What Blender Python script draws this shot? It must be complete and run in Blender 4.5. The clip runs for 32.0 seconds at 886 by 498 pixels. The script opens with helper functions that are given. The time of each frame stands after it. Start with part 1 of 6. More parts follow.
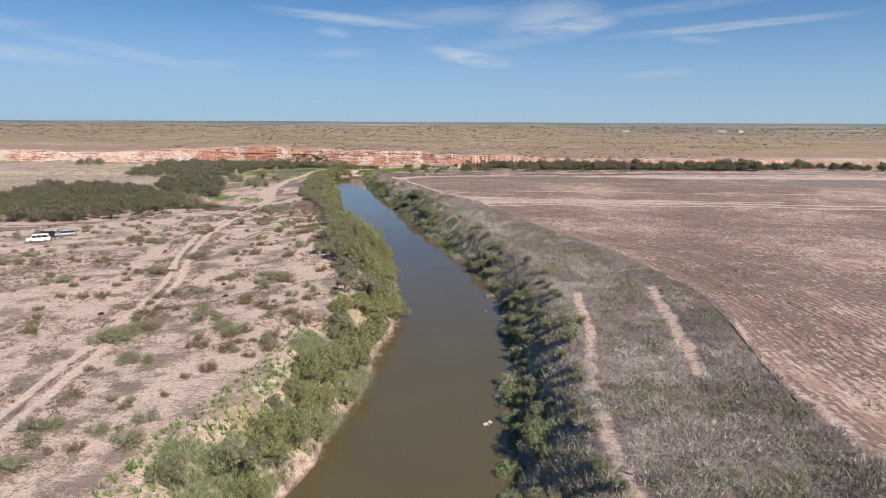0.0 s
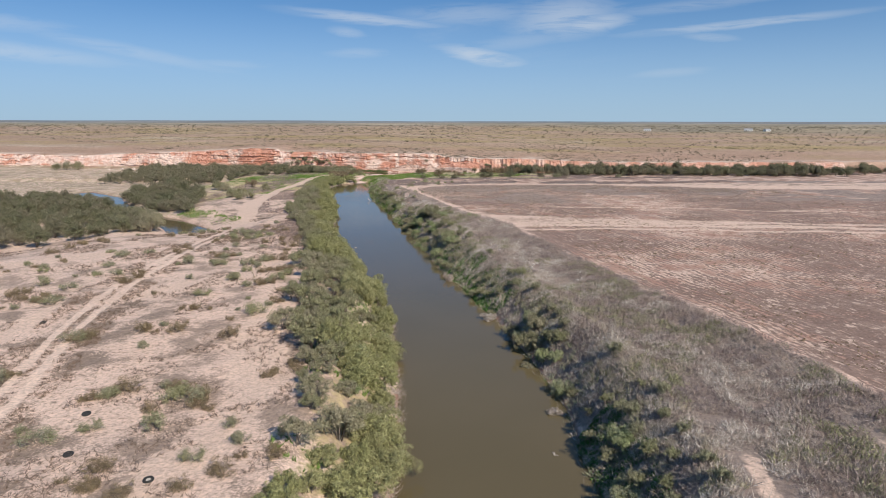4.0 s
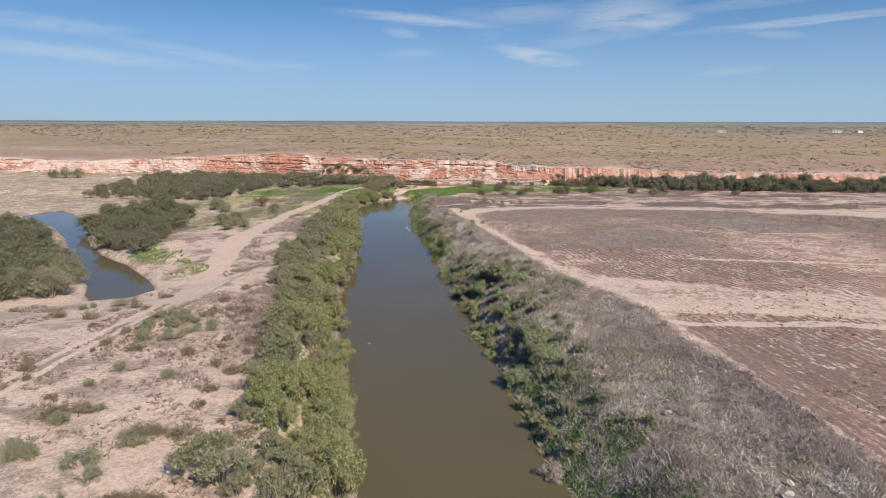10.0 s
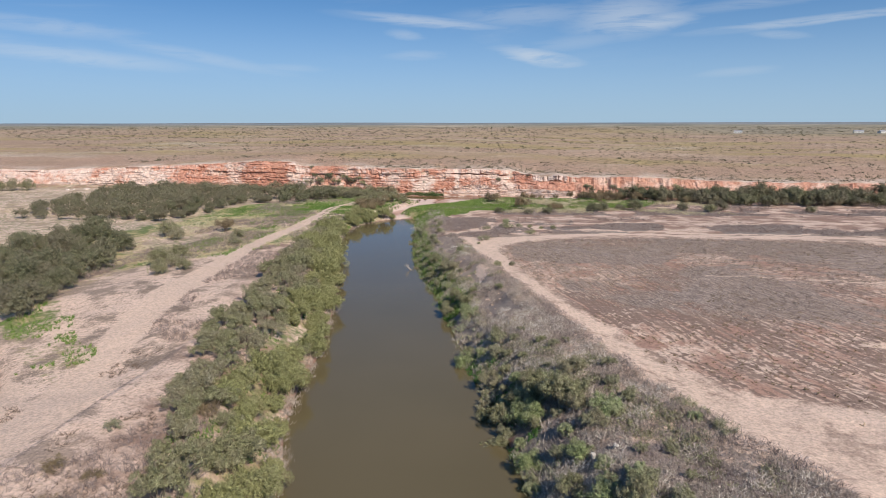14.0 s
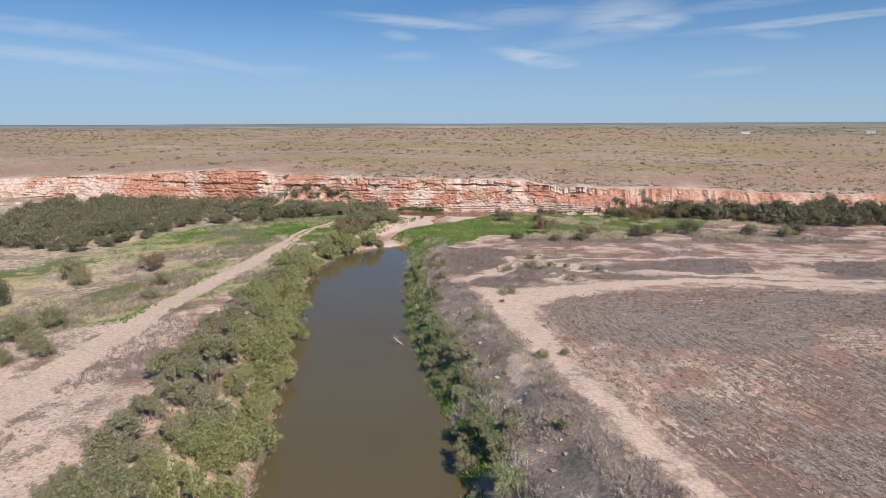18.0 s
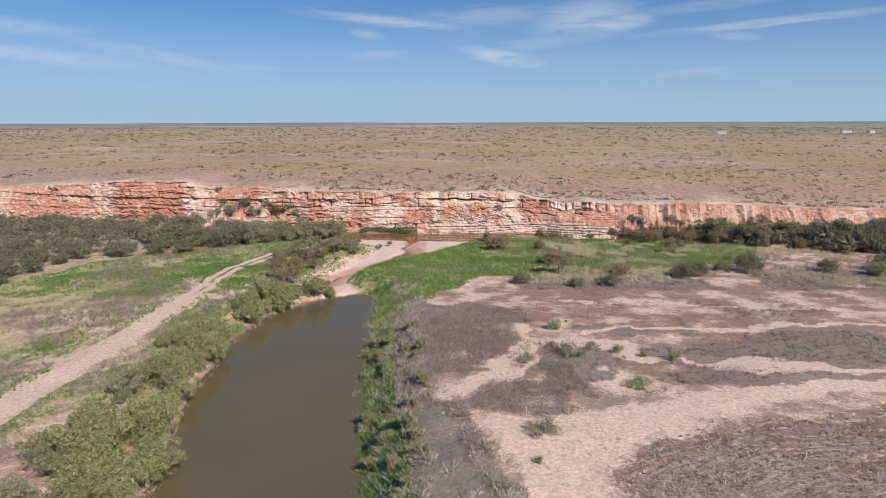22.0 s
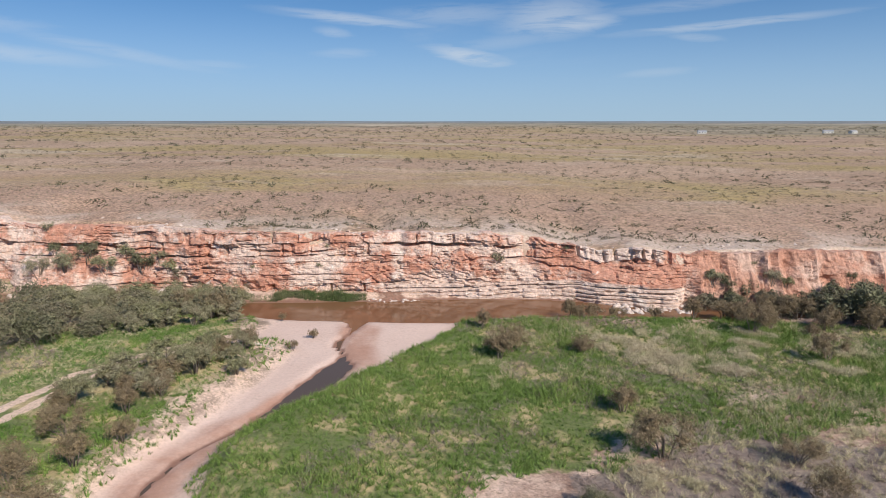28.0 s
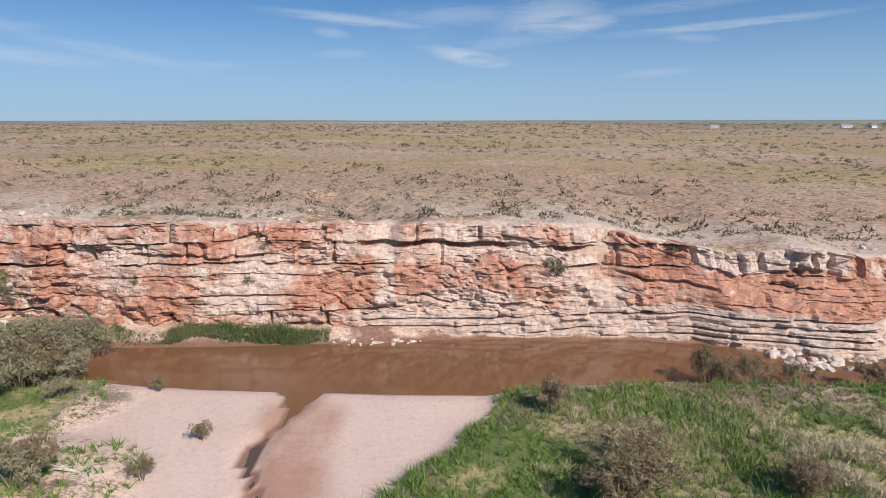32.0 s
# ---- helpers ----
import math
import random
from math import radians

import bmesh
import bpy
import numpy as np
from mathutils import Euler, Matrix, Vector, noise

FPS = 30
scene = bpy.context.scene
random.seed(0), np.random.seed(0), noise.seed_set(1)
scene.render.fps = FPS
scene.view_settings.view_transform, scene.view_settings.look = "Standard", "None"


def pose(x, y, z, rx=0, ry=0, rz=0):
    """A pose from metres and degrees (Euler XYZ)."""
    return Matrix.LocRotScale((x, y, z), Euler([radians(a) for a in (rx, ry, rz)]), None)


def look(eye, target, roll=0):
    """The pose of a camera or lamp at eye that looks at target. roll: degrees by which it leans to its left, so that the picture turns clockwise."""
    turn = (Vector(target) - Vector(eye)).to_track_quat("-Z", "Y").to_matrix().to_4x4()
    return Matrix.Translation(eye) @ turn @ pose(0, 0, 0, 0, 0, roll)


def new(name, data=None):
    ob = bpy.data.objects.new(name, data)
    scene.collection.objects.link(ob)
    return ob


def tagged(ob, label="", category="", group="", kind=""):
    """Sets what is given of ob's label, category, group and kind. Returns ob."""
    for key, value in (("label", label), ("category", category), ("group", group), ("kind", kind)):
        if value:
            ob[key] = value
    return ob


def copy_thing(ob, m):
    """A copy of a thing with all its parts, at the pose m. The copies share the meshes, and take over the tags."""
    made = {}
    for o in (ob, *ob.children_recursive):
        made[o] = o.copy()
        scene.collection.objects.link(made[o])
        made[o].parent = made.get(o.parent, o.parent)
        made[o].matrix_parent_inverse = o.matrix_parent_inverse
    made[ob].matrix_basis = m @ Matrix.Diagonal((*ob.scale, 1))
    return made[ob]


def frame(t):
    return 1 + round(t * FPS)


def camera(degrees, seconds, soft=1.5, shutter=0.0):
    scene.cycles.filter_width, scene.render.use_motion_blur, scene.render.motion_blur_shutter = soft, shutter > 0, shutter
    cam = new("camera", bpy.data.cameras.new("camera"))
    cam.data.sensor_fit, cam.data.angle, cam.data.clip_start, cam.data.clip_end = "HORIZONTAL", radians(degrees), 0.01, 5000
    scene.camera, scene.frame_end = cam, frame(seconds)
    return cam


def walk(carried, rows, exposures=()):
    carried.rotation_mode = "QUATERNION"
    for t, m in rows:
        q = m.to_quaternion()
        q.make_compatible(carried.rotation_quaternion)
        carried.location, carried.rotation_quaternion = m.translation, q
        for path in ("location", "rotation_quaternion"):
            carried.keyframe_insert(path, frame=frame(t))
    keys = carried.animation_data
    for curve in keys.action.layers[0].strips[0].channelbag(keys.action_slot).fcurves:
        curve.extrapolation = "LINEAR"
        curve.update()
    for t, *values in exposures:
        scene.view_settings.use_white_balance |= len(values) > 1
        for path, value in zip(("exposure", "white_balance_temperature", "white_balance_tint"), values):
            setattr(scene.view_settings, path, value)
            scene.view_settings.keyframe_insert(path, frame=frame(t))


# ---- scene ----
cam = camera(69.0, 32.0, soft=0.85)
METRES, EYE, TILT, LEAN, TURN = 411.76, 33.6, -0.65, -0.47, 0.0
ROWS = [
    (0.0, 0.0, 0.0, 0.0, -0.04, -10.52, 0.22),
    (0.5, -0.0004, 0.0156, 0.0003, 0.55, -10.53, 0.2),
    (1.0, -0.0011, 0.0313, 0.0005, 1.07, -10.53, 0.21),
    (1.5, -0.0019, 0.0469, 0.0007, 1.21, -10.55, 0.24),
    (2.0, -0.0027, 0.0625, 0.0009, 1.19, -10.56, 0.26),
    (2.5, -0.0035, 0.0781, 0.0009, 1.16, -10.56, 0.28),
    (3.0, -0.0042, 0.0937, 0.001, 1.14, -10.57, 0.3),
    (3.5, -0.005, 0.1093, 0.0012, 1.11, -10.58, 0.32),
    (4.0, -0.0058, 0.1249, 0.0014, 1.07, -10.59, 0.34),
    (4.5, -0.0065, 0.1406, 0.0016, 1.04, -10.6, 0.34),
    (6.5, -0.0097, 0.203, 0.0025, 1.71, -10.63, 0.31),
    (7.0, -0.0106, 0.2187, 0.0025, 2.13, -10.62, 0.27),
    (7.5, -0.0118, 0.2345, 0.0025, 2.6, -10.6, 0.27),
    (8.0, -0.0133, 0.2502, 0.0026, 3.25, -10.59, 0.24),
    (8.5, -0.0148, 0.2659, 0.0028, 3.96, -10.57, 0.25),
    (9.0, -0.0166, 0.2815, 0.003, 4.65, -10.56, 0.24),
    (9.5, -0.0185, 0.2971, 0.0032, 5.21, -10.54, 0.27),
    (10.0, -0.0206, 0.3126, 0.0034, 5.71, -10.54, 0.28),
    (10.5, -0.0228, 0.3281, 0.0037, 5.89, -10.52, 0.3),
    (11.0, -0.025, 0.3437, 0.0038, 5.99, -10.5, 0.32),
    (11.5, -0.0271, 0.3592, 0.0042, 6.07, -10.49, 0.35),
    (12.0, -0.0294, 0.3747, 0.0045, 6.05, -10.47, 0.35),
    (12.5, -0.0315, 0.3902, 0.0046, 6.04, -10.45, 0.37),
    (13.0, -0.0336, 0.4058, 0.0049, 6.02, -10.44, 0.4),
    (13.5, -0.0357, 0.4211, 0.0052, 6.0, -10.43, 0.45),
    (14.0, -0.038, 0.4365, 0.0053, 5.99, -10.41, 0.5),
    (14.5, -0.0402, 0.4517, 0.0053, 5.96, -10.39, 0.49),
    (16.5, -0.0485, 0.513, 0.0062, 5.91, -10.36, 0.6),
    (17.0, -0.0506, 0.5283, 0.0065, 5.88, -10.36, 0.62),
    (17.5, -0.0528, 0.5436, 0.0067, 5.75, -10.35, 0.61),
    (18.0, -0.055, 0.5588, 0.0068, 5.57, -10.35, 0.62),
    (18.5, -0.0571, 0.574, 0.0069, 5.29, -10.35, 0.63),
    (19.0, -0.059, 0.5891, 0.0072, 5.06, -10.38, 0.61),
    (19.5, -0.0609, 0.6044, 0.0073, 4.74, -10.37, 0.61),
    (20.0, -0.0627, 0.6197, 0.0075, 4.49, -10.39, 0.6),
    (20.5, -0.0644, 0.6352, 0.0077, 4.32, -10.4, 0.6),
    (21.0, -0.0662, 0.6507, 0.0079, 4.17, -10.41, 0.55),
    (21.5, -0.0678, 0.6663, 0.0083, 3.71, -10.43, 0.58),
    (22.0, -0.0693, 0.6819, 0.0084, 2.89, -10.45, 0.6),
    (22.5, -0.0706, 0.6975, 0.0086, 1.88, -10.5, 0.58),
    (23.0, -0.0716, 0.7131, 0.0089, 0.91, -10.53, 0.6),
    (23.5, -0.0724, 0.7286, 0.009, 0.08, -10.56, 0.59),
    (24.0, -0.0729, 0.744, 0.0091, -0.03, -10.59, 0.54),
    (24.5, -0.0734, 0.7596, 0.0094, -0.05, -10.61, 0.53),
    (25.0, -0.074, 0.7751, 0.0098, -0.04, -10.67, 0.48),
    (25.5, -0.0745, 0.7907, 0.0099, -0.0, -10.64, 0.45),
    (28.0, -0.0774, 0.8681, 0.0105, 0.0, -10.59, 0.47),
    (28.5, -0.0782, 0.8836, 0.0101, -0.0, -10.62, 0.49),
    (29.0, -0.0789, 0.899, 0.0086, 0.0, -10.61, 0.48),
    (29.5, -0.0794, 0.9147, 0.0072, 0.01, -10.59, 0.47),
    (30.0, -0.08, 0.9303, 0.0059, -0.01, -10.61, 0.49),
    (30.5, -0.0808, 0.9457, 0.0021, -0.02, -10.61, 0.54),
    (31.0, -0.0818, 0.9609, -0.0036, -0.07, -10.6, 0.52),
    (31.5, -0.0824, 0.9767, -0.009, -0.09, -10.57, 0.52),
    (32.0, -0.0831, 0.9927, -0.0121, -0.13, -10.54, 0.54),
]
walk(cam, [(t, pose(0, 0, EYE, TILT, LEAN, TURN) @ pose(METRES * x, METRES * y, METRES * z, 90 + pitch, roll, yaw)) for t, x, y, z, yaw, pitch, roll in ROWS])

# ---- world, sun ----
SUN_AZ, SUN_EL = radians(143), radians(38)     # bearing from +y towards +x, height above the horizon
sun_way = Vector((math.sin(SUN_AZ) * math.cos(SUN_EL), math.cos(SUN_AZ) * math.cos(SUN_EL), math.sin(SUN_EL)))
sun = new("sun", bpy.data.lights.new("sun", "SUN"))
sun.data.energy, sun.data.angle, sun.data.color = 5.4, radians(0.53), (1.0, 0.90, 0.79)
sun.matrix_world = look(sun_way * 400, (0, 0, 0))


class Nodes:
    """Short hand for a node tree."""

    def __init__(self, tree):
        self.tree = tree
        tree.nodes.clear()

    def add(self, kind, ins=None, **props):
        n = self.tree.nodes.new(kind)
        for k, v in props.items():
            setattr(n, k, v)
        for k, v in (ins or {}).items():
            if isinstance(v, bpy.types.NodeSocket):
                self.tree.links.new(v, n.inputs[k])
            else:
                n.inputs[k].default_value = v
        return n

    def math(self, op, a, b=0.0, c=0.0, clamp=False):
        return self.add("ShaderNodeMath", {0: a, 1: b, 2: c}, operation=op, use_clamp=clamp).outputs[0]

    def mix(self, fac, a, b, blend="MIX"):
        def col(v):
            return v if isinstance(v, bpy.types.NodeSocket) else (*v[:3], 1.0)
        return self.add("ShaderNodeMix", {0: fac, 6: col(a), 7: col(b)}, data_type="RGBA", blend_type=blend).outputs[2]

    def noise(self, scale, detail=3.0, rough=0.55, vector=None, distort=0.0):
        ins = {"Scale": scale, "Detail": detail, "Roughness": rough, "Distortion": distort}
        if vector is not None:
            ins["Vector"] = vector
        return self.add("ShaderNodeTexNoise", ins).outputs[0]

    def step(self, v, lo, hi, a=0.0, b=1.0):
        return self.add("ShaderNodeMapRange", {0: v, 1: lo, 2: hi, 3: a, 4: b}, interpolation_type="SMOOTHSTEP").outputs[0]

    def attr(self, name):
        return self.add("ShaderNodeAttribute", attribute_name=name).outputs["Fac"]

    def place(self):
        return self.add("ShaderNodeTexCoord").outputs["Object"]

    def stretch(self, v, scale, rot=(0, 0, 0)):
        return self.add("ShaderNodeMapping", {"Vector": v, "Scale": scale, "Rotation": rot}).outputs[0]


world = bpy.data.worlds.new("world")
scene.world = world
world.use_nodes = True
W = Nodes(world.node_tree)
ray = W.add("ShaderNodeTexCoord").outputs["Generated"]
xyz = W.add("ShaderNodeSeparateXYZ", {0: ray})
up = W.math("MAXIMUM", xyz.outputs[2], 0.0)
# the air is thin and dry: the sky deepens fast above a pale dusty horizon
lifted = W.add("ShaderNodeCombineXYZ", {0: xyz.outputs[0], 1: xyz.outputs[1], 2: W.math("ADD", W.math("MULTIPLY", up, 1.7), 0.15)}).outputs[0]
sky = W.add("ShaderNodeTexSky", {"Vector": W.add("ShaderNodeVectorMath", {0: lifted}, operation="NORMALIZE").outputs[0]},
            sky_type="NISHITA", sun_disc=False, sun_elevation=SUN_EL, sun_rotation=SUN_AZ,
            altitude=1100.0, air_density=1.0, dust_density=0.25, ozone_density=1.6).outputs[0]
sky = W.mix(1.0, sky, (0.66, 1.10, 1.33), "MULTIPLY")
sky = W.mix(W.math("POWER", W.step(up, 0.24, -0.03), 1.35), sky, (3.2, 4.42, 5.5))
# thin high cloud: streaks drawn out sideways, and a few denser wisps
bearing = W.math("ARCTAN2", xyz.outputs[0], xyz.outputs[1])
flat = W.add("ShaderNodeCombineXYZ", {0: bearing, 1: W.math("MULTIPLY", up, 3.2), 2: 0.0}).outputs[0]
veil = W.step(W.noise(3.0, 9.0, 0.6, W.stretch(flat, (0.8, 1.5, 1.0), (0, 0, 0.16)), 0.6), 0.50, 0.80)
fine = W.noise(13.0, 9.0, 0.62, W.stretch(flat, (0.7, 1.5, 1.0), (0, 0, 0.12)), 0.7)
cloud = W.math("MULTIPLY", W.math("MULTIPLY", veil, W.step(up, 0.02, 0.12)), 0.20)
for az, el, wide, tall, lean, dense in (
        (0.038, 0.094, 0.066, 0.0125, -0.17, 1.0), (0.158, 0.146, 0.085, 0.032, 0.05, 0.75), (0.200, 0.137, 0.062, 0.014, 0.1, 0.9), (0.10, 0.115, 0.09, 0.012, 0.12, 0.3),
        (-0.133, 0.145, 0.125, 0.0085, -0.085, 0.8), (0.02, 0.152, 0.12, 0.016, 0.02, 0.45), (-0.16, 0.126, 0.03, 0.008, -0.1, 0.45), (-0.145, 0.098, 0.05, 0.008, 0.02, 0.3),
        (0.397, 0.128, 0.16, 0.0065, 0.05, 0.7), (0.36, 0.113, 0.04, 0.006, -0.1, 0.4), (0.56, 0.172, 0.22, 0.016, -0.07, 0.6), (0.33, 0.155, 0.14, 0.009, 0.06, 0.35),
        (-0.614, 0.086, 0.17, 0.0125, -0.07, 0.55), (-0.64, 0.121, 0.13, 0.012, -0.06, 0.45), (-0.45, 0.090, 0.13, 0.010, -0.17, 0.38), (-0.34, 0.078, 0.07, 0.007, 0.0, 0.25), (0.31, 0.068, 0.06, 0.007, 0.05, 0.28)):
    u = W.math("SUBTRACT", bearing, az)
    v = W.math("SUBTRACT", W.math("SUBTRACT", up, el), W.math("MULTIPLY", u, lean))
    u, v = W.math("DIVIDE", u, wide), W.math("DIVIDE", v, tall)
    d = W.math("ADD", W.math("ADD", W.math("MULTIPLY", u, u), W.math("MULTIPLY", v, v)), W.math("MULTIPLY", W.math("SUBTRACT", fine, 0.5), 3.6))
    cloud = W.math("MAXIMUM", cloud, W.math("MULTIPLY", W.step(d, 1.35, -0.5), W.math("MULTIPLY", dense, W.step(fine, 0.30, 0.68, 0.12, 1.0))))
lit = W.mix(cloud, sky, (6.0, 6.3, 6.6))
W.add("ShaderNodeOutputWorld", {0: W.add("ShaderNodeBackground", {0: lit, 1: 0.117}).outputs[0]})


# ---- materials ----
def material(name):
    m = bpy.data.materials.new(name)
    m.use_nodes = True
    return m, Nodes(m.node_tree)


def finish(N, colour, rough=0.9, bump=None, strength=0.5, dist=0.1, **more):
    ins = {"Base Color": colour if isinstance(colour, bpy.types.NodeSocket) else (*colour, 1), "Roughness": rough}
    if bump is not None:
        ins["Normal"] = N.add("ShaderNodeBump", {"Height": bump, "Strength": strength, "Distance": dist}).outputs[0]
    ins.update(more)
    p = N.add("ShaderNodeBsdfPrincipled", ins)
    N.add("ShaderNodeOutputMaterial", {0: p.outputs[0]})


def ground_material():
    m, N = material("ground_soil")
    p = N.place()
    big, mid, small, tiny = N.noise(0.035, 4, 0.6, p), N.noise(0.16, 5, 0.62, p), N.noise(0.8, 5, 0.65, p), N.noise(4.5, 4, 0.7, p)
    speck = N.step(N.noise(1.6, 4, 0.75, p), 0.55, 0.63)
    # pink-tan river sand with low dry growth in patches
    sand = N.mix(big, (0.60, 0.43, 0.33), (0.74, 0.56, 0.445))
    sand = N.mix(N.math("MULTIPLY", N.step(small, 0.45, 0.75), 0.4), sand, (0.44, 0.29, 0.205))
    low = N.mix(tiny, (0.16, 0.115, 0.085), (0.36, 0.27, 0.205))
    patch = N.math("MULTIPLY", N.step(N.math("ADD", mid, N.math("MULTIPLY", N.math("SUBTRACT", tiny, 0.5), 0.5)), 0.48, 0.59), 0.85)
    col = N.mix(N.math("MULTIPLY", patch, N.attr("scrub")), sand, low)
    col = N.mix(N.math("MULTIPLY", N.math("MULTIPLY", speck, 0.6), N.attr("scrub")), col, (0.20, 0.155, 0.105))
    # red-brown soil
    col = N.mix(N.math("MULTIPLY", N.attr("red"), N.step(mid, 0.35, 0.6)), col, (0.27, 0.155, 0.11))
    # litter of grey dry weeds
    litter = N.mix(tiny, (0.13, 0.10, 0.082), (0.40, 0.32, 0.265))
    litter = N.mix(N.math("MULTIPLY", N.step(mid, 0.42, 0.62), 0.45), litter, (0.19, 0.135, 0.108))
    col = N.mix(N.step(N.math("ADD", N.attr("dry"), N.math("MULTIPLY", N.math("SUBTRACT", small, 0.5), 0.9)), 0.35, 0.6), col, litter)
    # tilled field: broken rows of stubble, sandy flecks, darker and paler stretches
    lanes = N.add("ShaderNodeCombineXYZ", {0: N.attr("row"), 1: N.math("MULTIPLY", N.attr("along"), 0.14), 2: 0.0}).outputs[0]
    lane, lane2 = N.noise(0.55, 6, 0.7, lanes), N.noise(2.2, 5, 0.75, lanes)
    warp = N.math("ADD", N.attr("row"), N.math("MULTIPLY", N.noise(0.09, 4, 0.6, p), 3.0))
    rows_ = N.math("SINE", N.math("MULTIPLY", warp, 2 * math.pi / 1.15))
    wide_rows = N.math("SINE", N.math("MULTIPLY", N.math("ADD", N.attr("row"), N.math("MULTIPLY", mid, 5.0)), 2 * math.pi / 7.0))
    earth = N.mix(N.step(N.math("ADD", mid, N.math("MULTIPLY", N.math("SUBTRACT", lane, 0.5), 0.9)), 0.36, 0.62), (0.37, 0.22, 0.16), (0.66, 0.485, 0.375))
    cover = N.math("ADD", N.math("MULTIPLY", N.step(N.noise(0.028, 4, 0.6, p), 0.32, 0.66), 0.36), N.math("MULTIPLY", N.math("SUBTRACT", mid, 0.5), 0.7))
    tufty = N.math("ADD", N.math("ADD", N.noise(1.3, 4, 0.7, N.stretch(p, (1.0, 0.75, 1.0))), N.math("ADD", N.math("MULTIPLY", rows_, 0.085), N.math("MULTIPLY", N.math("SUBTRACT", lane, 0.5), 0.95))), cover)
    earth = N.mix(N.step(tufty, 0.61, 0.71, 0.0, 0.92), earth, N.mix(tiny, (0.105, 0.066, 0.050), (0.31, 0.205, 0.155)))
    earth = N.mix(N.math("MULTIPLY", N.step(wide_rows, 0.75, 1.0), 0.2), earth, (0.46, 0.335, 0.255))
    fleck = N.noise(1.5, 5, 0.7, N.add("ShaderNodeCombineXYZ", {0: N.attr("row"), 1: N.math("MULTIPLY", N.attr("along"), 0.33), 2: 0.0}).outputs[0])
    earth = N.mix(N.step(N.math("ADD", fleck, N.math("MULTIPLY", N.math("SUBTRACT", mid, 0.5), 0.5)), 0.57, 0.65, 0.0, 0.8), earth, N.mix(tiny, (0.58, 0.42, 0.325), (0.76, 0.59, 0.465)))
    stalks = N.mix(N.step(N.math("ADD", N.math("MULTIPLY", lane2, 0.6), N.math("MULTIPLY", tiny, 0.4)), 0.36, 0.64), (0.105, 0.072, 0.058), (0.45, 0.35, 0.285))
    earth = N.mix(N.step(N.math("ADD", N.attr("stalk"), N.math("MULTIPLY", N.math("SUBTRACT", lane, 0.5), 1.6)), 0.32, 0.62), earth, stalks)
    field = N.step(N.math("ADD", N.attr("field"), N.math("ADD", N.math("MULTIPLY", N.math("SUBTRACT", small, 0.5), 0.8), N.math("MULTIPLY", N.math("SUBTRACT", lane, 0.5), 1.6))), 0.35, 0.65)
    col = N.mix(field, col, earth)
    # short green growth
    grass = N.mix(tiny, (0.075, 0.105, 0.028), (0.21, 0.24, 0.08))
    grass = N.mix(N.step(N.math("ADD", mid, N.math("MULTIPLY", N.math("SUBTRACT", big, 0.5), 0.6)), 0.44, 0.60), grass, (0.45, 0.355, 0.19))
    col = N.mix(N.step(N.math("ADD", N.attr("green"), N.math("MULTIPLY", N.math("SUBTRACT", small, 0.5), 0.9)), 0.35, 0.65), col, grass)
    # the high plain: tan grassland in drawn-out bands, olive and yellow bloom
    band = N.noise(0.02, 6, 0.62, N.stretch(p, (0.35, 1.0, 1.0)))
    band2 = N.noise(0.006, 5, 0.6, N.stretch(p, (0.4, 1.4, 1.0)))
    plain = N.mix(N.step(band, 0.35, 0.65), (0.425, 0.28, 0.19), (0.56, 0.395, 0.275))
    plain = N.mix(N.math("MULTIPLY", N.step(band2, 0.47, 0.57), 0.7), plain, (0.42, 0.335, 0.10))
    plain = N.mix(N.math("MULTIPLY", N.step(N.noise(0.017, 5, 0.62, N.stretch(p, (0.28, 1.0, 1.0))), 0.57, 0.64), 0.7), plain, (0.62, 0.51, 0.40))
    plain = N.mix(N.math("MULTIPLY", N.step(N.noise(0.5, 5, 0.75, p), 0.50, 0.60), 0.75), plain, (0.17, 0.13, 0.08))
    plain = N.mix(N.math("MULTIPLY", N.step(N.noise(0.05, 5, 0.65, N.stretch(p, (0.5, 1.3, 1))), 0.57, 0.66), 0.6), plain, (0.56, 0.44, 0.33))
    stipple = N.step(N.noise(1.25, 4, 0.7, p), 0.47, 0.57)
    plain = N.mix(N.math("MULTIPLY", stipple, N.step(N.noise(0.045, 4, 0.6, p), 0.30, 0.55, 0.25, 0.75)), plain, (0.185, 0.12, 0.075))
    plain = N.mix(N.math("MULTIPLY", N.attr("rim"), 0.75), plain, N.mix(N.step(N.noise(1.5, 4, 0.75, p), 0.46, 0.56), (0.54, 0.355, 0.25), (0.19, 0.12, 0.08)))
    plain = N.mix(N.math("MULTIPLY", N.attr("lip"), N.step(small, 0.3, 0.6, 0.5, 1.0)), plain, N.mix(tiny, (0.42, 0.31, 0.24), (0.68, 0.57, 0.48)))
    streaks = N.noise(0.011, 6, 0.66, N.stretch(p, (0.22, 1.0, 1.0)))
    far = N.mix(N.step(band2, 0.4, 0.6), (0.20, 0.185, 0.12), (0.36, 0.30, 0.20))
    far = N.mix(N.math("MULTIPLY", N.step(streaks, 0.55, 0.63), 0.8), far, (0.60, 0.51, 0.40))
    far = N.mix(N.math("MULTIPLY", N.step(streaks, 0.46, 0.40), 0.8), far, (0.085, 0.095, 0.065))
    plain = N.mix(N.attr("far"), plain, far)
    # distance haze put into the colour: the farthest ground turns blue-grey
    plain = N.mix(N.attr("haze_tint"), plain, N.mix(N.step(streaks, 0.45, 0.58), (0.13, 0.155, 0.175), (0.26, 0.27, 0.27)))
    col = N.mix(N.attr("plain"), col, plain)
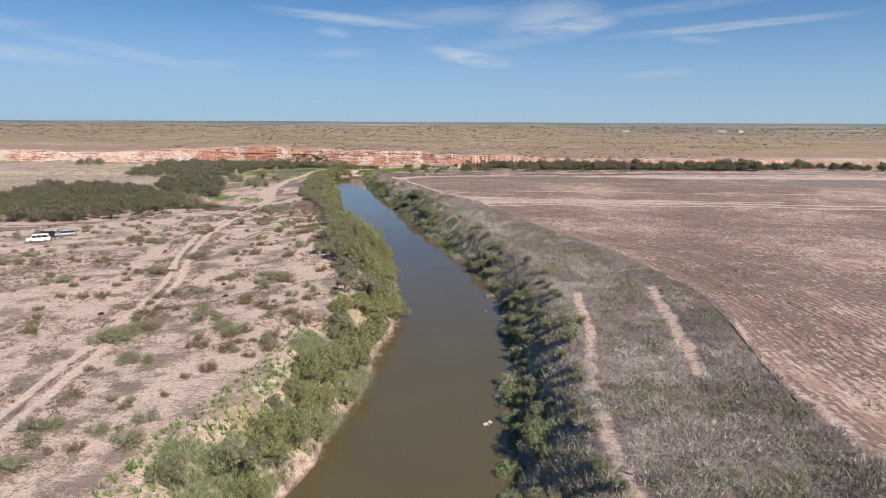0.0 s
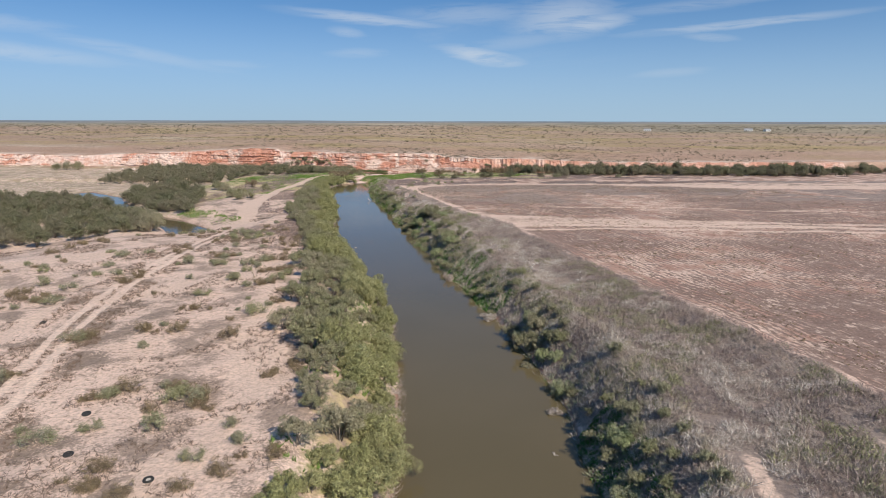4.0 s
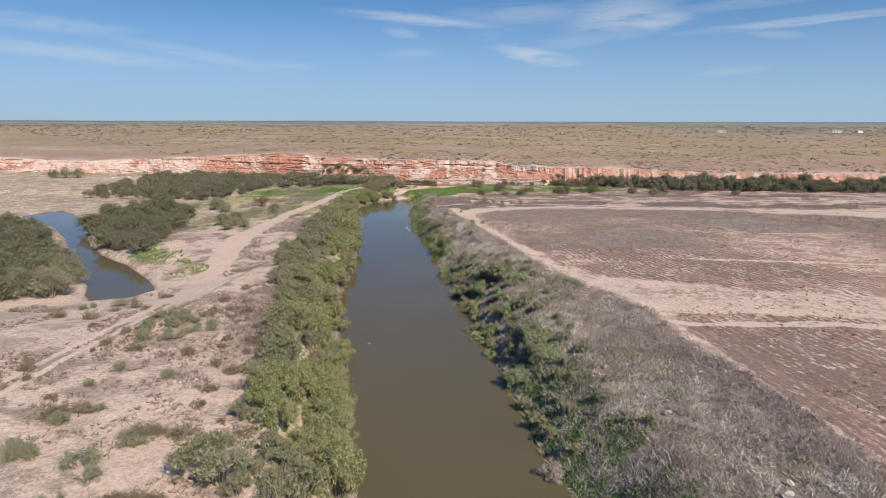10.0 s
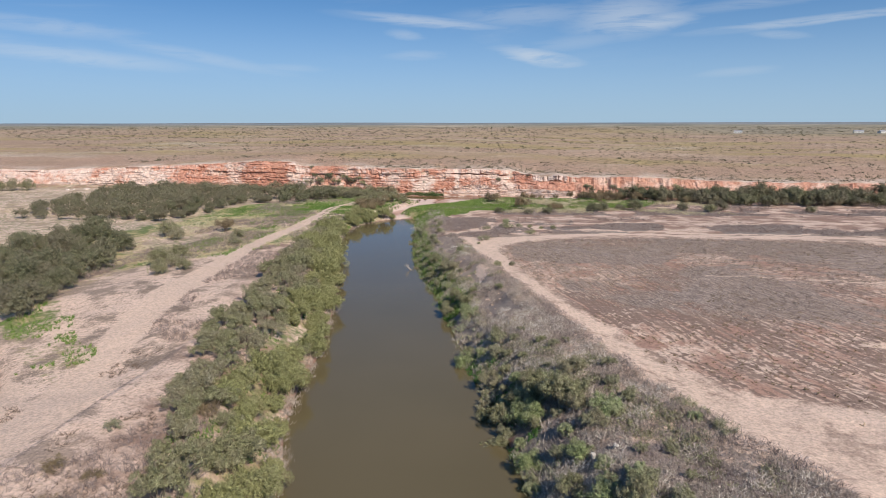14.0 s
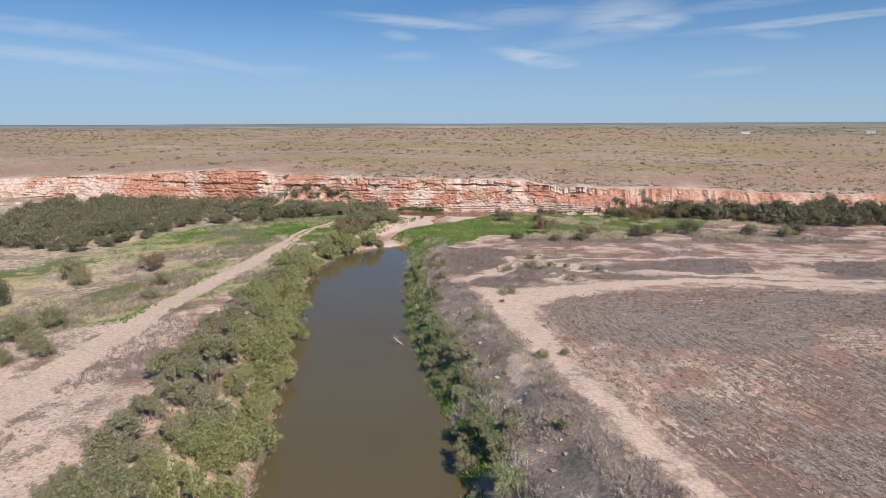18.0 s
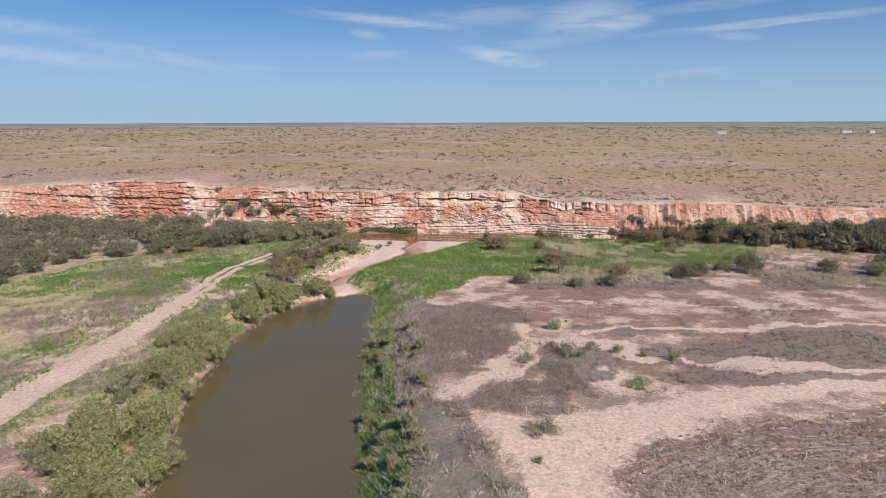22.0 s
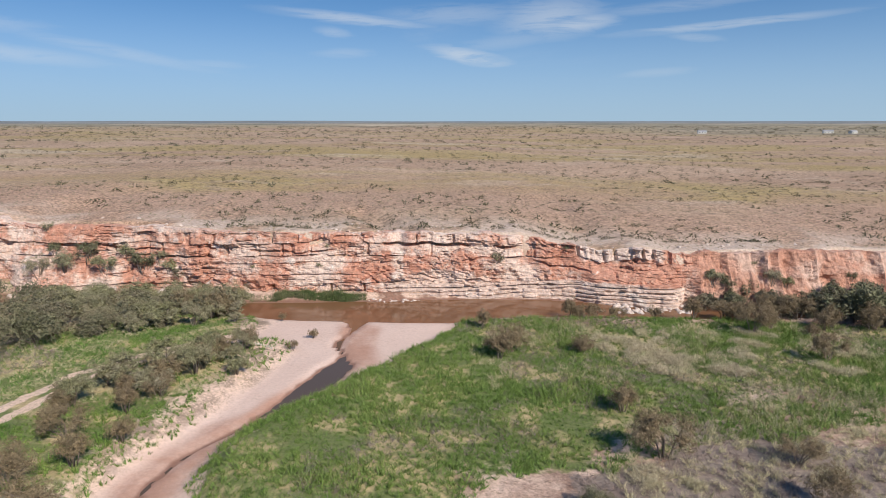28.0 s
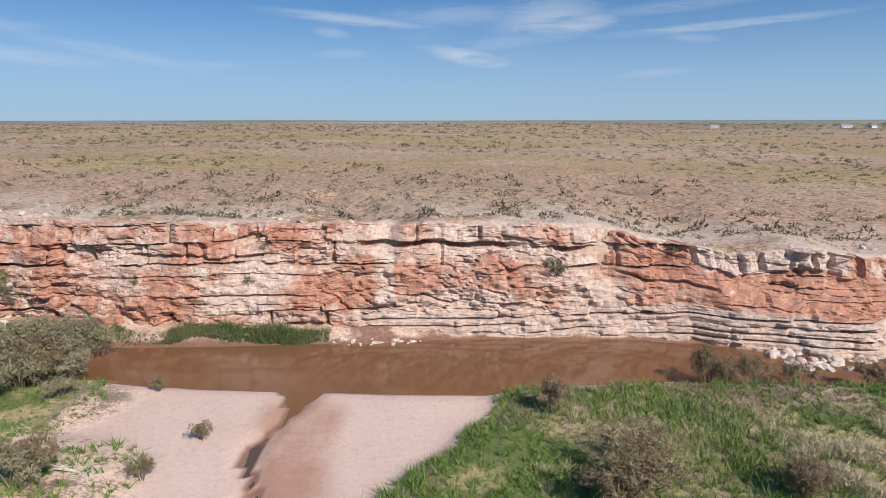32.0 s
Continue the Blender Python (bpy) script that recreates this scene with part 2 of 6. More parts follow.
    # bare wheel tracks and sand, then wet mud
    rut = N.math("ABSOLUTE", N.math("SUBTRACT", N.math("ADD", N.attr("track"), N.math("MULTIPLY", N.math("SUBTRACT", mid, 0.5), 0.5)), 1.15))
    rut = N.math("ADD", rut, N.math("MULTIPLY", N.math("SUBTRACT", small, 0.5), 0.35))
    col = N.mix(N.step(rut, 0.62, 0.42, 0.0, 0.95), col, N.mix(tiny, (0.64, 0.47, 0.36), (0.76, 0.59, 0.47)))
    bare = N.mix(small, (0.57, 0.41, 0.31), (0.70, 0.53, 0.415))
    col = N.mix(N.step(N.math("ADD", N.attr("bare"), N.math("MULTIPLY", N.math("SUBTRACT", small, 0.5), 1.2)), 0.32, 0.58), col, bare)
    bar = N.mix(mid, (0.585, 0.42, 0.345), (0.68, 0.53, 0.455))
    bar = N.mix(N.math("MULTIPLY", speck, 0.25), bar, (0.42, 0.27, 0.20))
    col = N.mix(N.attr("bar"), col, bar)
    mud = N.mix(mid, (0.20, 0.105, 0.07), (0.33, 0.185, 0.13))
    col = N.mix(N.math("MULTIPLY", N.attr("damp"), N.step(mid, 0.3, 0.6, 0.4, 0.95)), col, N.mix(small, (0.36, 0.19, 0.13), (0.47, 0.28, 0.205)))
    wet = N.step(N.math("ADD", N.attr("wet"), N.math("MULTIPLY", N.math("SUBTRACT", mid, 0.5), 0.5)), 0.25, 0.8)
    col = N.mix(wet, col, mud)
    # clods, pebbles and crumbs of litter everywhere but on the smooth bar
    crumb = N.step(N.noise(2.3, 6, 0.82, p), 0.34, 0.64, 0.68, 1.16)
    crumb = N.math("ADD", crumb, N.math("MULTIPLY", N.attr("bar"), N.math("MULTIPLY", N.math("SUBTRACT", 1.0, crumb), 0.7)))
    col = N.mix(1.0, col, N.add("ShaderNodeCombineXYZ", {0: crumb, 1: crumb, 2: crumb}).outputs[0], "MULTIPLY")
    h = N.math("MULTIPLY", N.math("ADD", N.math("MULTIPLY", tiny, 0.4), small), N.math("SUBTRACT", 1.0, N.math("MULTIPLY", N.attr("bar"), 0.75)))
    finish(N, col, N.math("SUBTRACT", 0.95, N.math("MULTIPLY", wet, 0.45)), h, 0.6, 0.3)
    return m


def water_material(name, deep, shoal):
    m, N = material(name)
    p = N.place()
    col = N.mix(N.noise(0.05, 3, 0.5, p), deep, shoal)
    ripple = N.math("ADD", N.noise(1.2, 3, 0.5, N.stretch(p, (1.0, 1.6, 1.0))), N.math("MULTIPLY", N.noise(5.0, 2, 0.5, p), 0.4))
    calm = N.step(N.noise(0.03, 3, 0.5, p), 0.35, 0.7, 0.02, 0.12)
    finish(N, col, calm, ripple, 0.06, 0.10, IOR=1.33)
    return m


def cliff_material():
    m, N = material("red_bedded_rock")
    p = N.place()
    x3 = N.add("ShaderNodeSeparateXYZ", {0: p})
    sway = N.math("MULTIPLY", N.math("SUBTRACT", N.noise(0.05, 3, 0.5, p), 0.5), 4.0)
    bed = N.math("ADD", x3.outputs[2], sway)
    line = N.add("ShaderNodeCombineXYZ", {0: N.math("MULTIPLY", x3.outputs[0], 0.05), 1: 0.0, 2: bed}).outputs[0]
    beds_, thin = N.noise(0.5, 4, 0.6, line), N.noise(1.6, 4, 0.7, line)
    blotch = N.noise(0.085, 6, 0.66, N.stretch(p, (1.0, 1.0, 1.5)))
    streak = N.noise(0.6, 5, 0.65, N.stretch(p, (1.0, 1.0, 0.13)))
    grain, pebble = N.noise(2.4, 6, 0.72, p), N.noise(0.9, 5, 0.7, p)
    red = N.mix(streak, (0.47, 0.20, 0.125), (0.66, 0.365, 0.265))
    red = N.mix(N.math("MULTIPLY", N.step(pebble, 0.5, 0.7), 0.5), red, (0.66, 0.44, 0.33))
    pale = N.mix(grain, (0.61, 0.43, 0.345), (0.82, 0.68, 0.59))
    w = N.math("ADD", N.math("MULTIPLY", N.math("SUBTRACT", beds_, 0.5), 1.2), N.math("ADD", N.math("MULTIPLY", N.math("SUBTRACT", blotch, 0.5), 3.4), N.math("MULTIPLY", N.math("SUBTRACT", streak, 0.5), 1.1)))
    w = N.math("ADD", w, N.math("MULTIPLY", N.math("SUBTRACT", grain, 0.5), 0.8))
    col = N.mix(N.step(N.math("ADD", w, N.attr("pale")), -0.26, 0.42), red, pale)
    col = N.mix(N.math("MULTIPLY", N.step(thin, 0.56, 0.68), 0.30), col, (0.45, 0.235, 0.16))
    col = N.mix(N.math("MULTIPLY", N.step(N.noise(0.3, 5, 0.65, p), 0.60, 0.70), 0.7), col, (0.78, 0.70, 0.63))
    col = N.mix(N.math("MULTIPLY", N.step(N.noise(0.45, 5, 0.7, N.stretch(p, (1, 1, 0.5))), 0.61, 0.70), 0.5), col, (0.27, 0.165, 0.13))
    soil = N.mix(streak, (0.39, 0.165, 0.10), (0.59, 0.35, 0.255))
    soil = N.mix(N.math("MULTIPLY", N.step(blotch, 0.5, 0.65), 0.6), soil, (0.62, 0.46, 0.375))
    col = N.mix(N.math("MULTIPLY", N.attr("clay"), 0.9), col, soil)
    h = N.math("ADD", N.math("ADD", grain, N.math("MULTIPLY", pebble, 1.3)), N.math("MULTIPLY", thin, 0.4))
    lump = N.step(N.noise(1.3, 6, 0.78, p), 0.34, 0.66, 0.70, 1.16)
    col = N.mix(1.0, col, N.add("ShaderNodeCombineXYZ", {0: lump, 1: lump, 2: lump}).outputs[0], "MULTIPLY")
    finish(N, col, 0.93, h, 1.0, 0.3)
    return m


def leaf_material(name, a, b, c, drift=0.25, wax=0.6):
    """Foliage: tones that vary by spray, by bush and in drifts over the ground."""
    m, N = material(name)
    geo = N.add("ShaderNodeNewGeometry").outputs["Random Per Island"]
    one = N.add("ShaderNodeObjectInfo").outputs["Random"]
    col = N.mix(geo, a, b)
    tone = N.math("ADD", N.math("MULTIPLY", N.step(one, 0.3, 1.0), 0.6), N.step(N.noise(drift, 3, 0.6, N.place()), 0.42, 0.62, 0.0, 0.6))
    fleck = N.step(N.noise(3.4, 4, 0.75, N.place()), 0.34, 0.66, 0.48, 1.26)
    col = N.mix(1.0, N.mix(tone, col, c), N.add("ShaderNodeCombineXYZ", {0: fleck, 1: fleck, 2: fleck}).outputs[0], "MULTIPLY")
    finish(N, col, wax, None, **{"Specular IOR Level": 0.2})
    return m


def plain_material(name, a, b, scale=3.0, rough=0.85, bump=0.3, metal=0.0):
    m, N = material(name)
    p = N.place()
    n = N.noise(scale, 5, 0.65, p)
    finish(N, N.mix(N.step(n, 0.3, 0.7), a, b), rough, n, bump, 0.05, Metallic=metal)
    return m


GROUND = ground_material()
WATER = water_material("river_water", (0.106, 0.085, 0.042), (0.136, 0.106, 0.056))
RED_WATER = water_material("silty_water", (0.175, 0.085, 0.042), (0.20, 0.105, 0.058))
SHALLOW = water_material("shallow_water", (0.085, 0.062, 0.045), (0.115, 0.08, 0.058))
ROCK = cliff_material()
BOULDER = plain_material("pale_rock", (0.42, 0.32, 0.27), (0.68, 0.60, 0.54), 1.2, 0.9, 0.6)
CEDAR = leaf_material("salt_cedar_leaf", (0.135, 0.145, 0.058), (0.41, 0.405, 0.18), (0.31, 0.30, 0.145), 0.5)
DARK = leaf_material("grove_leaf", (0.08, 0.085, 0.045), (0.24, 0.24, 0.135), (0.20, 0.175, 0.12), 0.4)
BRIGHT = leaf_material("green_leaf", (0.15, 0.19, 0.08), (0.38, 0.43, 0.20), (0.38, 0.38, 0.24), 0.5)
SAGE = leaf_material("sage_leaf", (0.17, 0.165, 0.105), (0.38, 0.36, 0.24), (0.28, 0.28, 0.14), 0.5)
GREY = leaf_material("dry_weed", (0.33, 0.285, 0.245), (0.64, 0.57, 0.495), (0.42, 0.34, 0.285), 0.4)
STRAW = leaf_material("straw_grass", (0.40, 0.335, 0.205), (0.70, 0.615, 0.45), (0.54, 0.49, 0.30), 0.2)
RUST = leaf_material("rusty_leaf", (0.15, 0.12, 0.07), (0.32, 0.235, 0.145), (0.255, 0.20, 0.115), 0.6)
REED = leaf_material("reed_grass", (0.045, 0.10, 0.018), (0.18, 0.32, 0.065), (0.19, 0.265, 0.07), 0.16)
OLIVE = leaf_material("olive_leaf", (0.115, 0.12, 0.06), (0.36, 0.35, 0.19), (0.31, 0.275, 0.185), 0.5)
STALK = leaf_material("field_stalk", (0.22, 0.165, 0.135), (0.60, 0.50, 0.43), (0.33, 0.245, 0.20), 0.2)
SEDGE = leaf_material("sedge", (0.06, 0.095, 0.03), (0.17, 0.22, 0.085), (0.20, 0.195, 0.11), 0.3)
SCRUB = leaf_material("plain_scrub_leaf", (0.075, 0.075, 0.045), (0.16, 0.15, 0.09), (0.15, 0.12, 0.08), 0.05)
BLEACHED = leaf_material("bleached_weed", (0.42, 0.37, 0.32), (0.84, 0.77, 0.68), (0.58, 0.50, 0.42), 0.3)
VINE = leaf_material("creeper_leaf", (0.045, 0.105, 0.022), (0.17, 0.33, 0.07), (0.10, 0.20, 0.05), 0.35)
BRUSH = leaf_material("dark_brush", (0.20, 0.155, 0.142), (0.44, 0.365, 0.335), (0.25, 0.185, 0.16), 0.4)
TWIG = leaf_material("dead_twigs", (0.13, 0.095, 0.075), (0.30, 0.23, 0.185), (0.24, 0.17, 0.125), 0.3)
BARK = plain_material("grey_bark", (0.13, 0.10, 0.08), (0.27, 0.22, 0.18), 6.0)

# ---- the plan: distances in metres, the camera's first place over (0, 0) ----
# the river's banks at the water's edge: y, left x, right x
BANKS = np.array(((-400, -120, -98), (-60, -36, -14), (0, -23, 0), (30, -18, 4), (53, -15.5, 6.2), (63, -12.5, 7.8), (75, -10.5, 9), (90, -9.5, 10.2), (106, -8.5, 11),
                  (129, -10, 10), (153, -13, 5.2), (164, -15.5, 2.5), (188, -25, -4), (208, -29.5, -8.2), (225, -35.5, -12.3), (250, -41.5, -17.5),
                  (268, -43.5, -22.5), (298, -49, -29.3), (331, -58, -38.3), (355, -64, -43), (372, -66, -45), (388, -65, -47.3), (398, -59, -48.3), (404, -52, -49)))
# the crest of the cliff: x, y, height of the plain behind it
CREST = np.array(((-900, 560, 11.3), (-500, 520, 11.3), (-330, 500, 11.1), (-267, 494, 9.3), (-212, 490, 11.6), (-168, 486, 13.6), (-143, 485.5, 15.0), (-124, 485, 15.0), (-117, 486, 12.8), (-90, 484, 13.2), (-80, 481, 12.5), (-64, 478.5, 12.5), (-40, 479.5, 12.3), (-17, 479.5, 12.1), (-8, 478.5, 10.3), (-2, 477, 9.2), (5, 475, 10.2), (12, 474, 9.3), (45, 478, 9.4), (74, 480, 7.6), (105, 482, 6.7), (200, 488, 6.8), (420, 500, 7.1), (900, 540, 7.1)))
HEIGHT_L = np.array(((-400, 6), (120, 6.2), (180, 5.8), (240, 4.6), (300, 3.8), (350, 3.1), (400, 2.4), (440, 1.6), (470, 0.9)))
HEIGHT_R = np.array(((-400, 7), (100, 6.8), (175, 5.6), (300, 5.6), (340, 5.0), (376, 3.8), (400, 2.8), (420, 2.2), (440, 1.5), (470, 0.8)))
POND = ((-175, 352), (-150, 331), (-144, 320), (-122, 290), (-111, 278), (-98, 268), (-84, 253.5), (-78.5, 246), (-80, 241), (-85, 239), (-89, 243), (-93, 250), (-110, 270), (-133, 299), (-150, 318), (-178, 340))
BAR = ((-63.5, 404), (-63.3, 410), (-61, 418), (-57.8, 427), (-57, 432), (-55.5, 439), (-54.4, 444.3), (-54, 449), (-57, 452.5), (-62.5, 454.5), (-60, 462), (-66, 467), (-30, 465), (-30, 458), (-33, 453), (-40.5, 441.5), (-46.5, 432.5), (-51.5, 426), (-55, 418), (-55.5, 411), (-50, 404), (-49, 400), (-57, 397))
POOL = ((-150, 476), (-110, 472), (-68, 466), (-48, 464), (-30, 463.3), (-14, 465), (10, 463.5), (40, 466), (75, 470), (75, 475), (40, 474), (12, 471), (2, 473), (-8, 476.3), (-25, 478), (-47, 475.5), (-72, 475), (-110, 480), (-150, 484))
GREEN_R = ((-54, 410), (-54, 418), (-50.5, 426), (-45.5, 432.5), (-39.5, 441.5), (-32, 453), (-29.5, 459), (-12, 462), (23, 459), (45, 452), (34, 430), (8, 420), (-6, 417), (-18, 412), (-29, 411), (-36, 396), (-41, 384), (-43, 368), (-47, 380), (-48, 400))
GREEN_L = ((-135, 345), (-128, 385), (-118, 420), (-98, 440), (-90, 460), (-74, 468), (-66, 466), (-63.5, 462), (-60, 455), (-58, 440), (-61, 424), (-62, 408), (-66, 390), (-70, 362), (-72, 335), (-84, 318), (-104, 312))
BERM = ((34, 20), (34, 57), (36, 70), (39, 86), (39, 109), (36, 131), (30, 154), (23, 178), (20, 192), (16, 205), (13, 222), (5, 236), (-1, 250), (-8, 273), (-16, 297), (-25, 328), (-30, 345))
FIELD = ((44, -60), (40, 40), (41, 65), (44, 90), (43, 112), (39, 136), (32, 158), (25, 190), (20, 208), (15, 229), (10, 238), (5, 247), (-1, 265), (-11, 293), (-17.8, 320), (-18.5, 330), (-15, 334.5), (-5, 340.5), (21, 345.5), (65, 339), (110, 322), (220, 312), (420, 306), (420, -60))
TRACK = ((-38, 20), (-40.5, 50), (-43, 75), (-45, 95), (-48, 112), (-54.5, 134), (-59.5, 158), (-61.5, 183), (-62.5, 200), (-63.5, 216), (-65, 233), (-69.5, 256), (-77, 287), (-80, 328), (-80, 373), (-81.5, 400), (-82, 418), (-78, 434), (-71, 444), (-60, 453))


def dist_line(X, Y, line):
    best = np.full(X.shape, 1e9)
    for (ax, ay), (bx, by) in zip(line[:-1], line[1:]):
        dx, dy = bx - ax, by - ay
        k = np.clip(((X - ax) * dx + (Y - ay) * dy) / (dx * dx + dy * dy), 0, 1)
        best = np.minimum(best, np.hypot(X - ax - k * dx, Y - ay - k * dy))
    return best


def arc_line(X, Y, line):
    """How far along the line its nearest place lies."""
    best, arc, run = np.full(X.shape, 1e9), np.zeros(X.shape), 0.0
    for (ax, ay), (bx, by) in zip(line[:-1], line[1:]):
        dx, dy = bx - ax, by - ay
        k = np.clip(((X - ax) * dx + (Y - ay) * dy) / (dx * dx + dy * dy), 0, 1)
        d = np.hypot(X - ax - k * dx, Y - ay - k * dy)
        arc = np.where(d < best, run + k * math.hypot(dx, dy), arc)
        best = np.minimum(best, d)
        run += math.hypot(dx, dy)
    return arc


def inside(X, Y, poly):
    """Distance to the outline: positive inside, negative outside."""
    odd = np.zeros(X.shape, bool)
    loop = (*poly, poly[0])
    for (ax, ay), (bx, by) in zip(loop[:-1], loop[1:]):
        if ay != by:
            odd ^= ((ay > Y) != (by > Y)) & (X < (bx - ax) * (Y - ay) / (by - ay) + ax)
    return np.where(odd, 1, -1) * dist_line(X, Y, loop)


def smooth(v, lo, hi):
    k = np.clip((v - lo) / (hi - lo), 0, 1)
    return k * k * (3 - 2 * k)


TABLE = np.random.RandomState(5).rand(256, 256)


def value_noise(X, Y, size):
    """Smooth noise, 0 to 1, with lumps of the given size."""
    u, v = np.asarray(X) / size + 57.3, np.asarray(Y) / size + 91.7
    i, j = np.floor(u).astype(int), np.floor(v).astype(int)
    fu, fv = u - i, v - j
    fu, fv = fu * fu * (3 - 2 * fu), fv * fv * (3 - 2 * fv)
    g = lambda a, b: TABLE[a % 256, b % 256]
    return (g(i, j) * (1 - fu) + g(i + 1, j) * fu) * (1 - fv) + (g(i, j + 1) * (1 - fu) + g(i + 1, j + 1) * fu) * fv


def fractal(X, Y, size, octaves=4):
    return sum(value_noise(X, Y, size / 2 ** k) * 0.5 ** k for k in range(octaves)) / sum(0.5 ** k for k in range(octaves))


def graded(core, lo, hi, fine, mid, lo_mid, hi_mid):
    """Grid lines: fine in the core, coarser round it, wide steps out to the horizon."""
    mids = np.concatenate((np.arange(lo_mid, core[0], mid), np.arange(core[0], core[1], fine), np.arange(core[1], hi_mid, mid)))
    out, step, at = [], mid * 1.3, mids[-1]
    while at < hi:
        at += step
        out.append(at)
        step *= 1.13
    low, step, at = [], mid * 1.3, mids[0]
    while at > lo:
        at -= step
        low.append(at)
        step *= 1.13
    return np.concatenate((low[::-1], mids, out))


def relief(X, Y):
    """The height of the ground."""
    lx, rx = np.interp(Y, BANKS[:, 0], BANKS[:, 1]), np.interp(Y, BANKS[:, 0], BANKS[:, 2])
    wob = (fractal(X, Y, 9) - 0.5) * 2
    crest, top = np.interp(X, CREST[:, 0], CREST[:, 1]), np.interp(X, CREST[:, 0], CREST[:, 2])
    hl, hr = np.interp(Y, HEIGHT_L[:, 0], HEIGHT_L[:, 1]), np.interp(Y, HEIGHT_R[:, 0], HEIGHT_R[:, 1])
    # left: the plain falls to the low ground of the oxbow
    hl = hl - smooth(-X, 84, 115) * smooth(Y, 165, 215) * (hl - 1.8)
    dl, dr = lx - X + wob * 1.2, X - rx + wob * 1.0
    left = -1.5 + (hl + 1.5) * smooth(dl, -4.0, 8.5)
    right = -1.5 + (hr + 1.5) * smooth(dr, -2.6, 8.6 - 4.4 * smooth(Y, 270, 300) * smooth(-Y, -350, -330))
    # an undercut earth bank stands back from the water here
    cut = smooth(Y, 268, 285) * (1 - smooth(Y, 342, 356))
    teeth = (fractal(X, Y, 11, 2) - 0.5) * 5.0 + (np.abs(value_noise(X, Y, 4.6) - 0.5) * 2 - 0.4) * 1.2
    scarp = 0.35 + 0.65 * smooth(value_noise(X * 0.3, Y, 13), 0.25, 0.6)
    lower = -1.5 + 5.6 * smooth(dr, -2.6, 6.6) + (hr - 4.1) * (1 - scarp) * smooth(dr, 4.5, 9.0)
    bench = lower + (hr - 4.1) * scarp * smooth(dr + teeth * 0.7, 6.6, 9.2) + (fractal(X, Y, 3.6, 2) - 0.5) * 0.5 * smooth(dr, 3, 5) * smooth(-dr, -12, -9)
    right = right * (1 - cut) + bench * cut
    # a low hump along the weedy bank, and the flat field behind it
    edge = inside(X, Y, FIELD)
    right = right + 0.7 * smooth(edge, -14, -7) * smooth(-edge, 0, 5) * smooth(-Y, -330, -250) * smooth(dr, 3, 9)
    z = np.where(X < (lx + rx) / 2, left, right)
    z = z + (fractal(X, Y, 26) - 0.5) * 1.1 * smooth(np.maximum(dl, dr), 6, 16) + (fractal(X, Y, 3.0, 3) - 0.5) * 0.35 * smooth(np.maximum(dl, dr), 2, 6)
    z = z + 0.0082 * np.clip(X, -160, 160) * smooth(np.maximum(dl, dr), 6, 30)
    # beyond the river's end: low flood ground, sand bar and pool under the cliff
    end = smooth(Y, 398, 408)
    low = np.where(X < -55, hl, hr) + (fractal(X, Y, 14) - 0.5) * 0.9
    bar = inside(X, Y, BAR)
    pool = inside(X, Y, POOL)
    low = low * (1 - smooth(bar, -3.5, 1.0)) + (0.42 + (fractal(X, Y, 6) - 0.5) * 0.25) * smooth(bar, -3.5, 1.0)
    trickle = dist_line(X, Y, ((-55, 402), (-58.5, 408), (-59.5, 411.5), (-58.8, 415.3), (-57.4, 419.2), (-55.2, 422), (-53.2, 426), (-50, 432), (-48, 436), (-47, 439.5), (-46, 443.5), (-46.3, 446.5), (-47.6, 449.5), (-47.8, 452.5), (-46.6, 457), (-46.4, 466)))
    wide = 0.3 + 1.9 * smooth(Y, 425, 438) * smooth(-Y, -447, -441) + 0.35 * smooth(Y, 447, 450) * smooth(-Y, -455, -452) + 1.4 * smooth(Y, 456, 463)
    low = low - 0.52 * smooth(-trickle, -wide - 0.55, -wide + 0.35) * smooth(bar, -4, 0)
    z = z * (1 - end) + low * end
    z = z * (1 - smooth(pool, -3.0, 1.2)) - 0.9 * smooth(pool, -3.0, 1.2)
    pond = inside(X, Y, POND)
    z = np.where(X < -60, np.minimum(z, 0.7 + 0.12 * np.maximum(-pond, 0) + (fractal(X, Y, 8) - 0.5) * 0.8), z)
    z = z * (1 - smooth(pond, -3.0, 1.0)) - 0.9 * smooth(pond, -3.0, 1.0)
    # the high plain behind the cliff, rising slowly into the distance
    back = Y - crest
    talus = smooth(-X, 95, 150)
    foot = 1.0 + 2.2 * talus
    z = np.where(back > -14, np.maximum(z, foot * smooth(back, -12 - 6 * talus, -1) * smooth(-pool, -0.5, 2.5)), z)
    rim = (fractal(X, Y, 5) - 0.5) * 1.2
    plain = top + (fractal(X, Y, 70) - 0.45) * 3.2 * smooth(back, 6, 60) + 0.8 * smooth(back, 2, 30) + rim * smooth(back, 1, 6)
    gully = dist_line(X, Y, ((-40, 478), (-41, 487), (-46, 497), (-52, 508)))
    plain = plain - 1.8 * smooth(-gully, -6, 0)
    even = np.interp(X, (-300, -120, 0, 120), (12.5, 14.5, 12.0, 8.5))
    plain = plain + (even - top) * smooth(back, 12, 90)
    away = np.hypot(X * 0.6, np.maximum(Y - 480, 0))
    plain = plain * (1 - smooth(away, 300, 1500)) + (13 + 19 * smooth(away, 600, 5200) + (fractal(X, Y, 900, 3) - 0.5) * 9 * smooth(away, 900, 4000)) * smooth(away, 300, 1500)
    z = np.where(back > 0, z * (1 - smooth(back, 1.2, 2.6)) + plain * smooth(back, 1.2, 2.6), z)
    # far off at the sides the valley floor runs out level
    return z


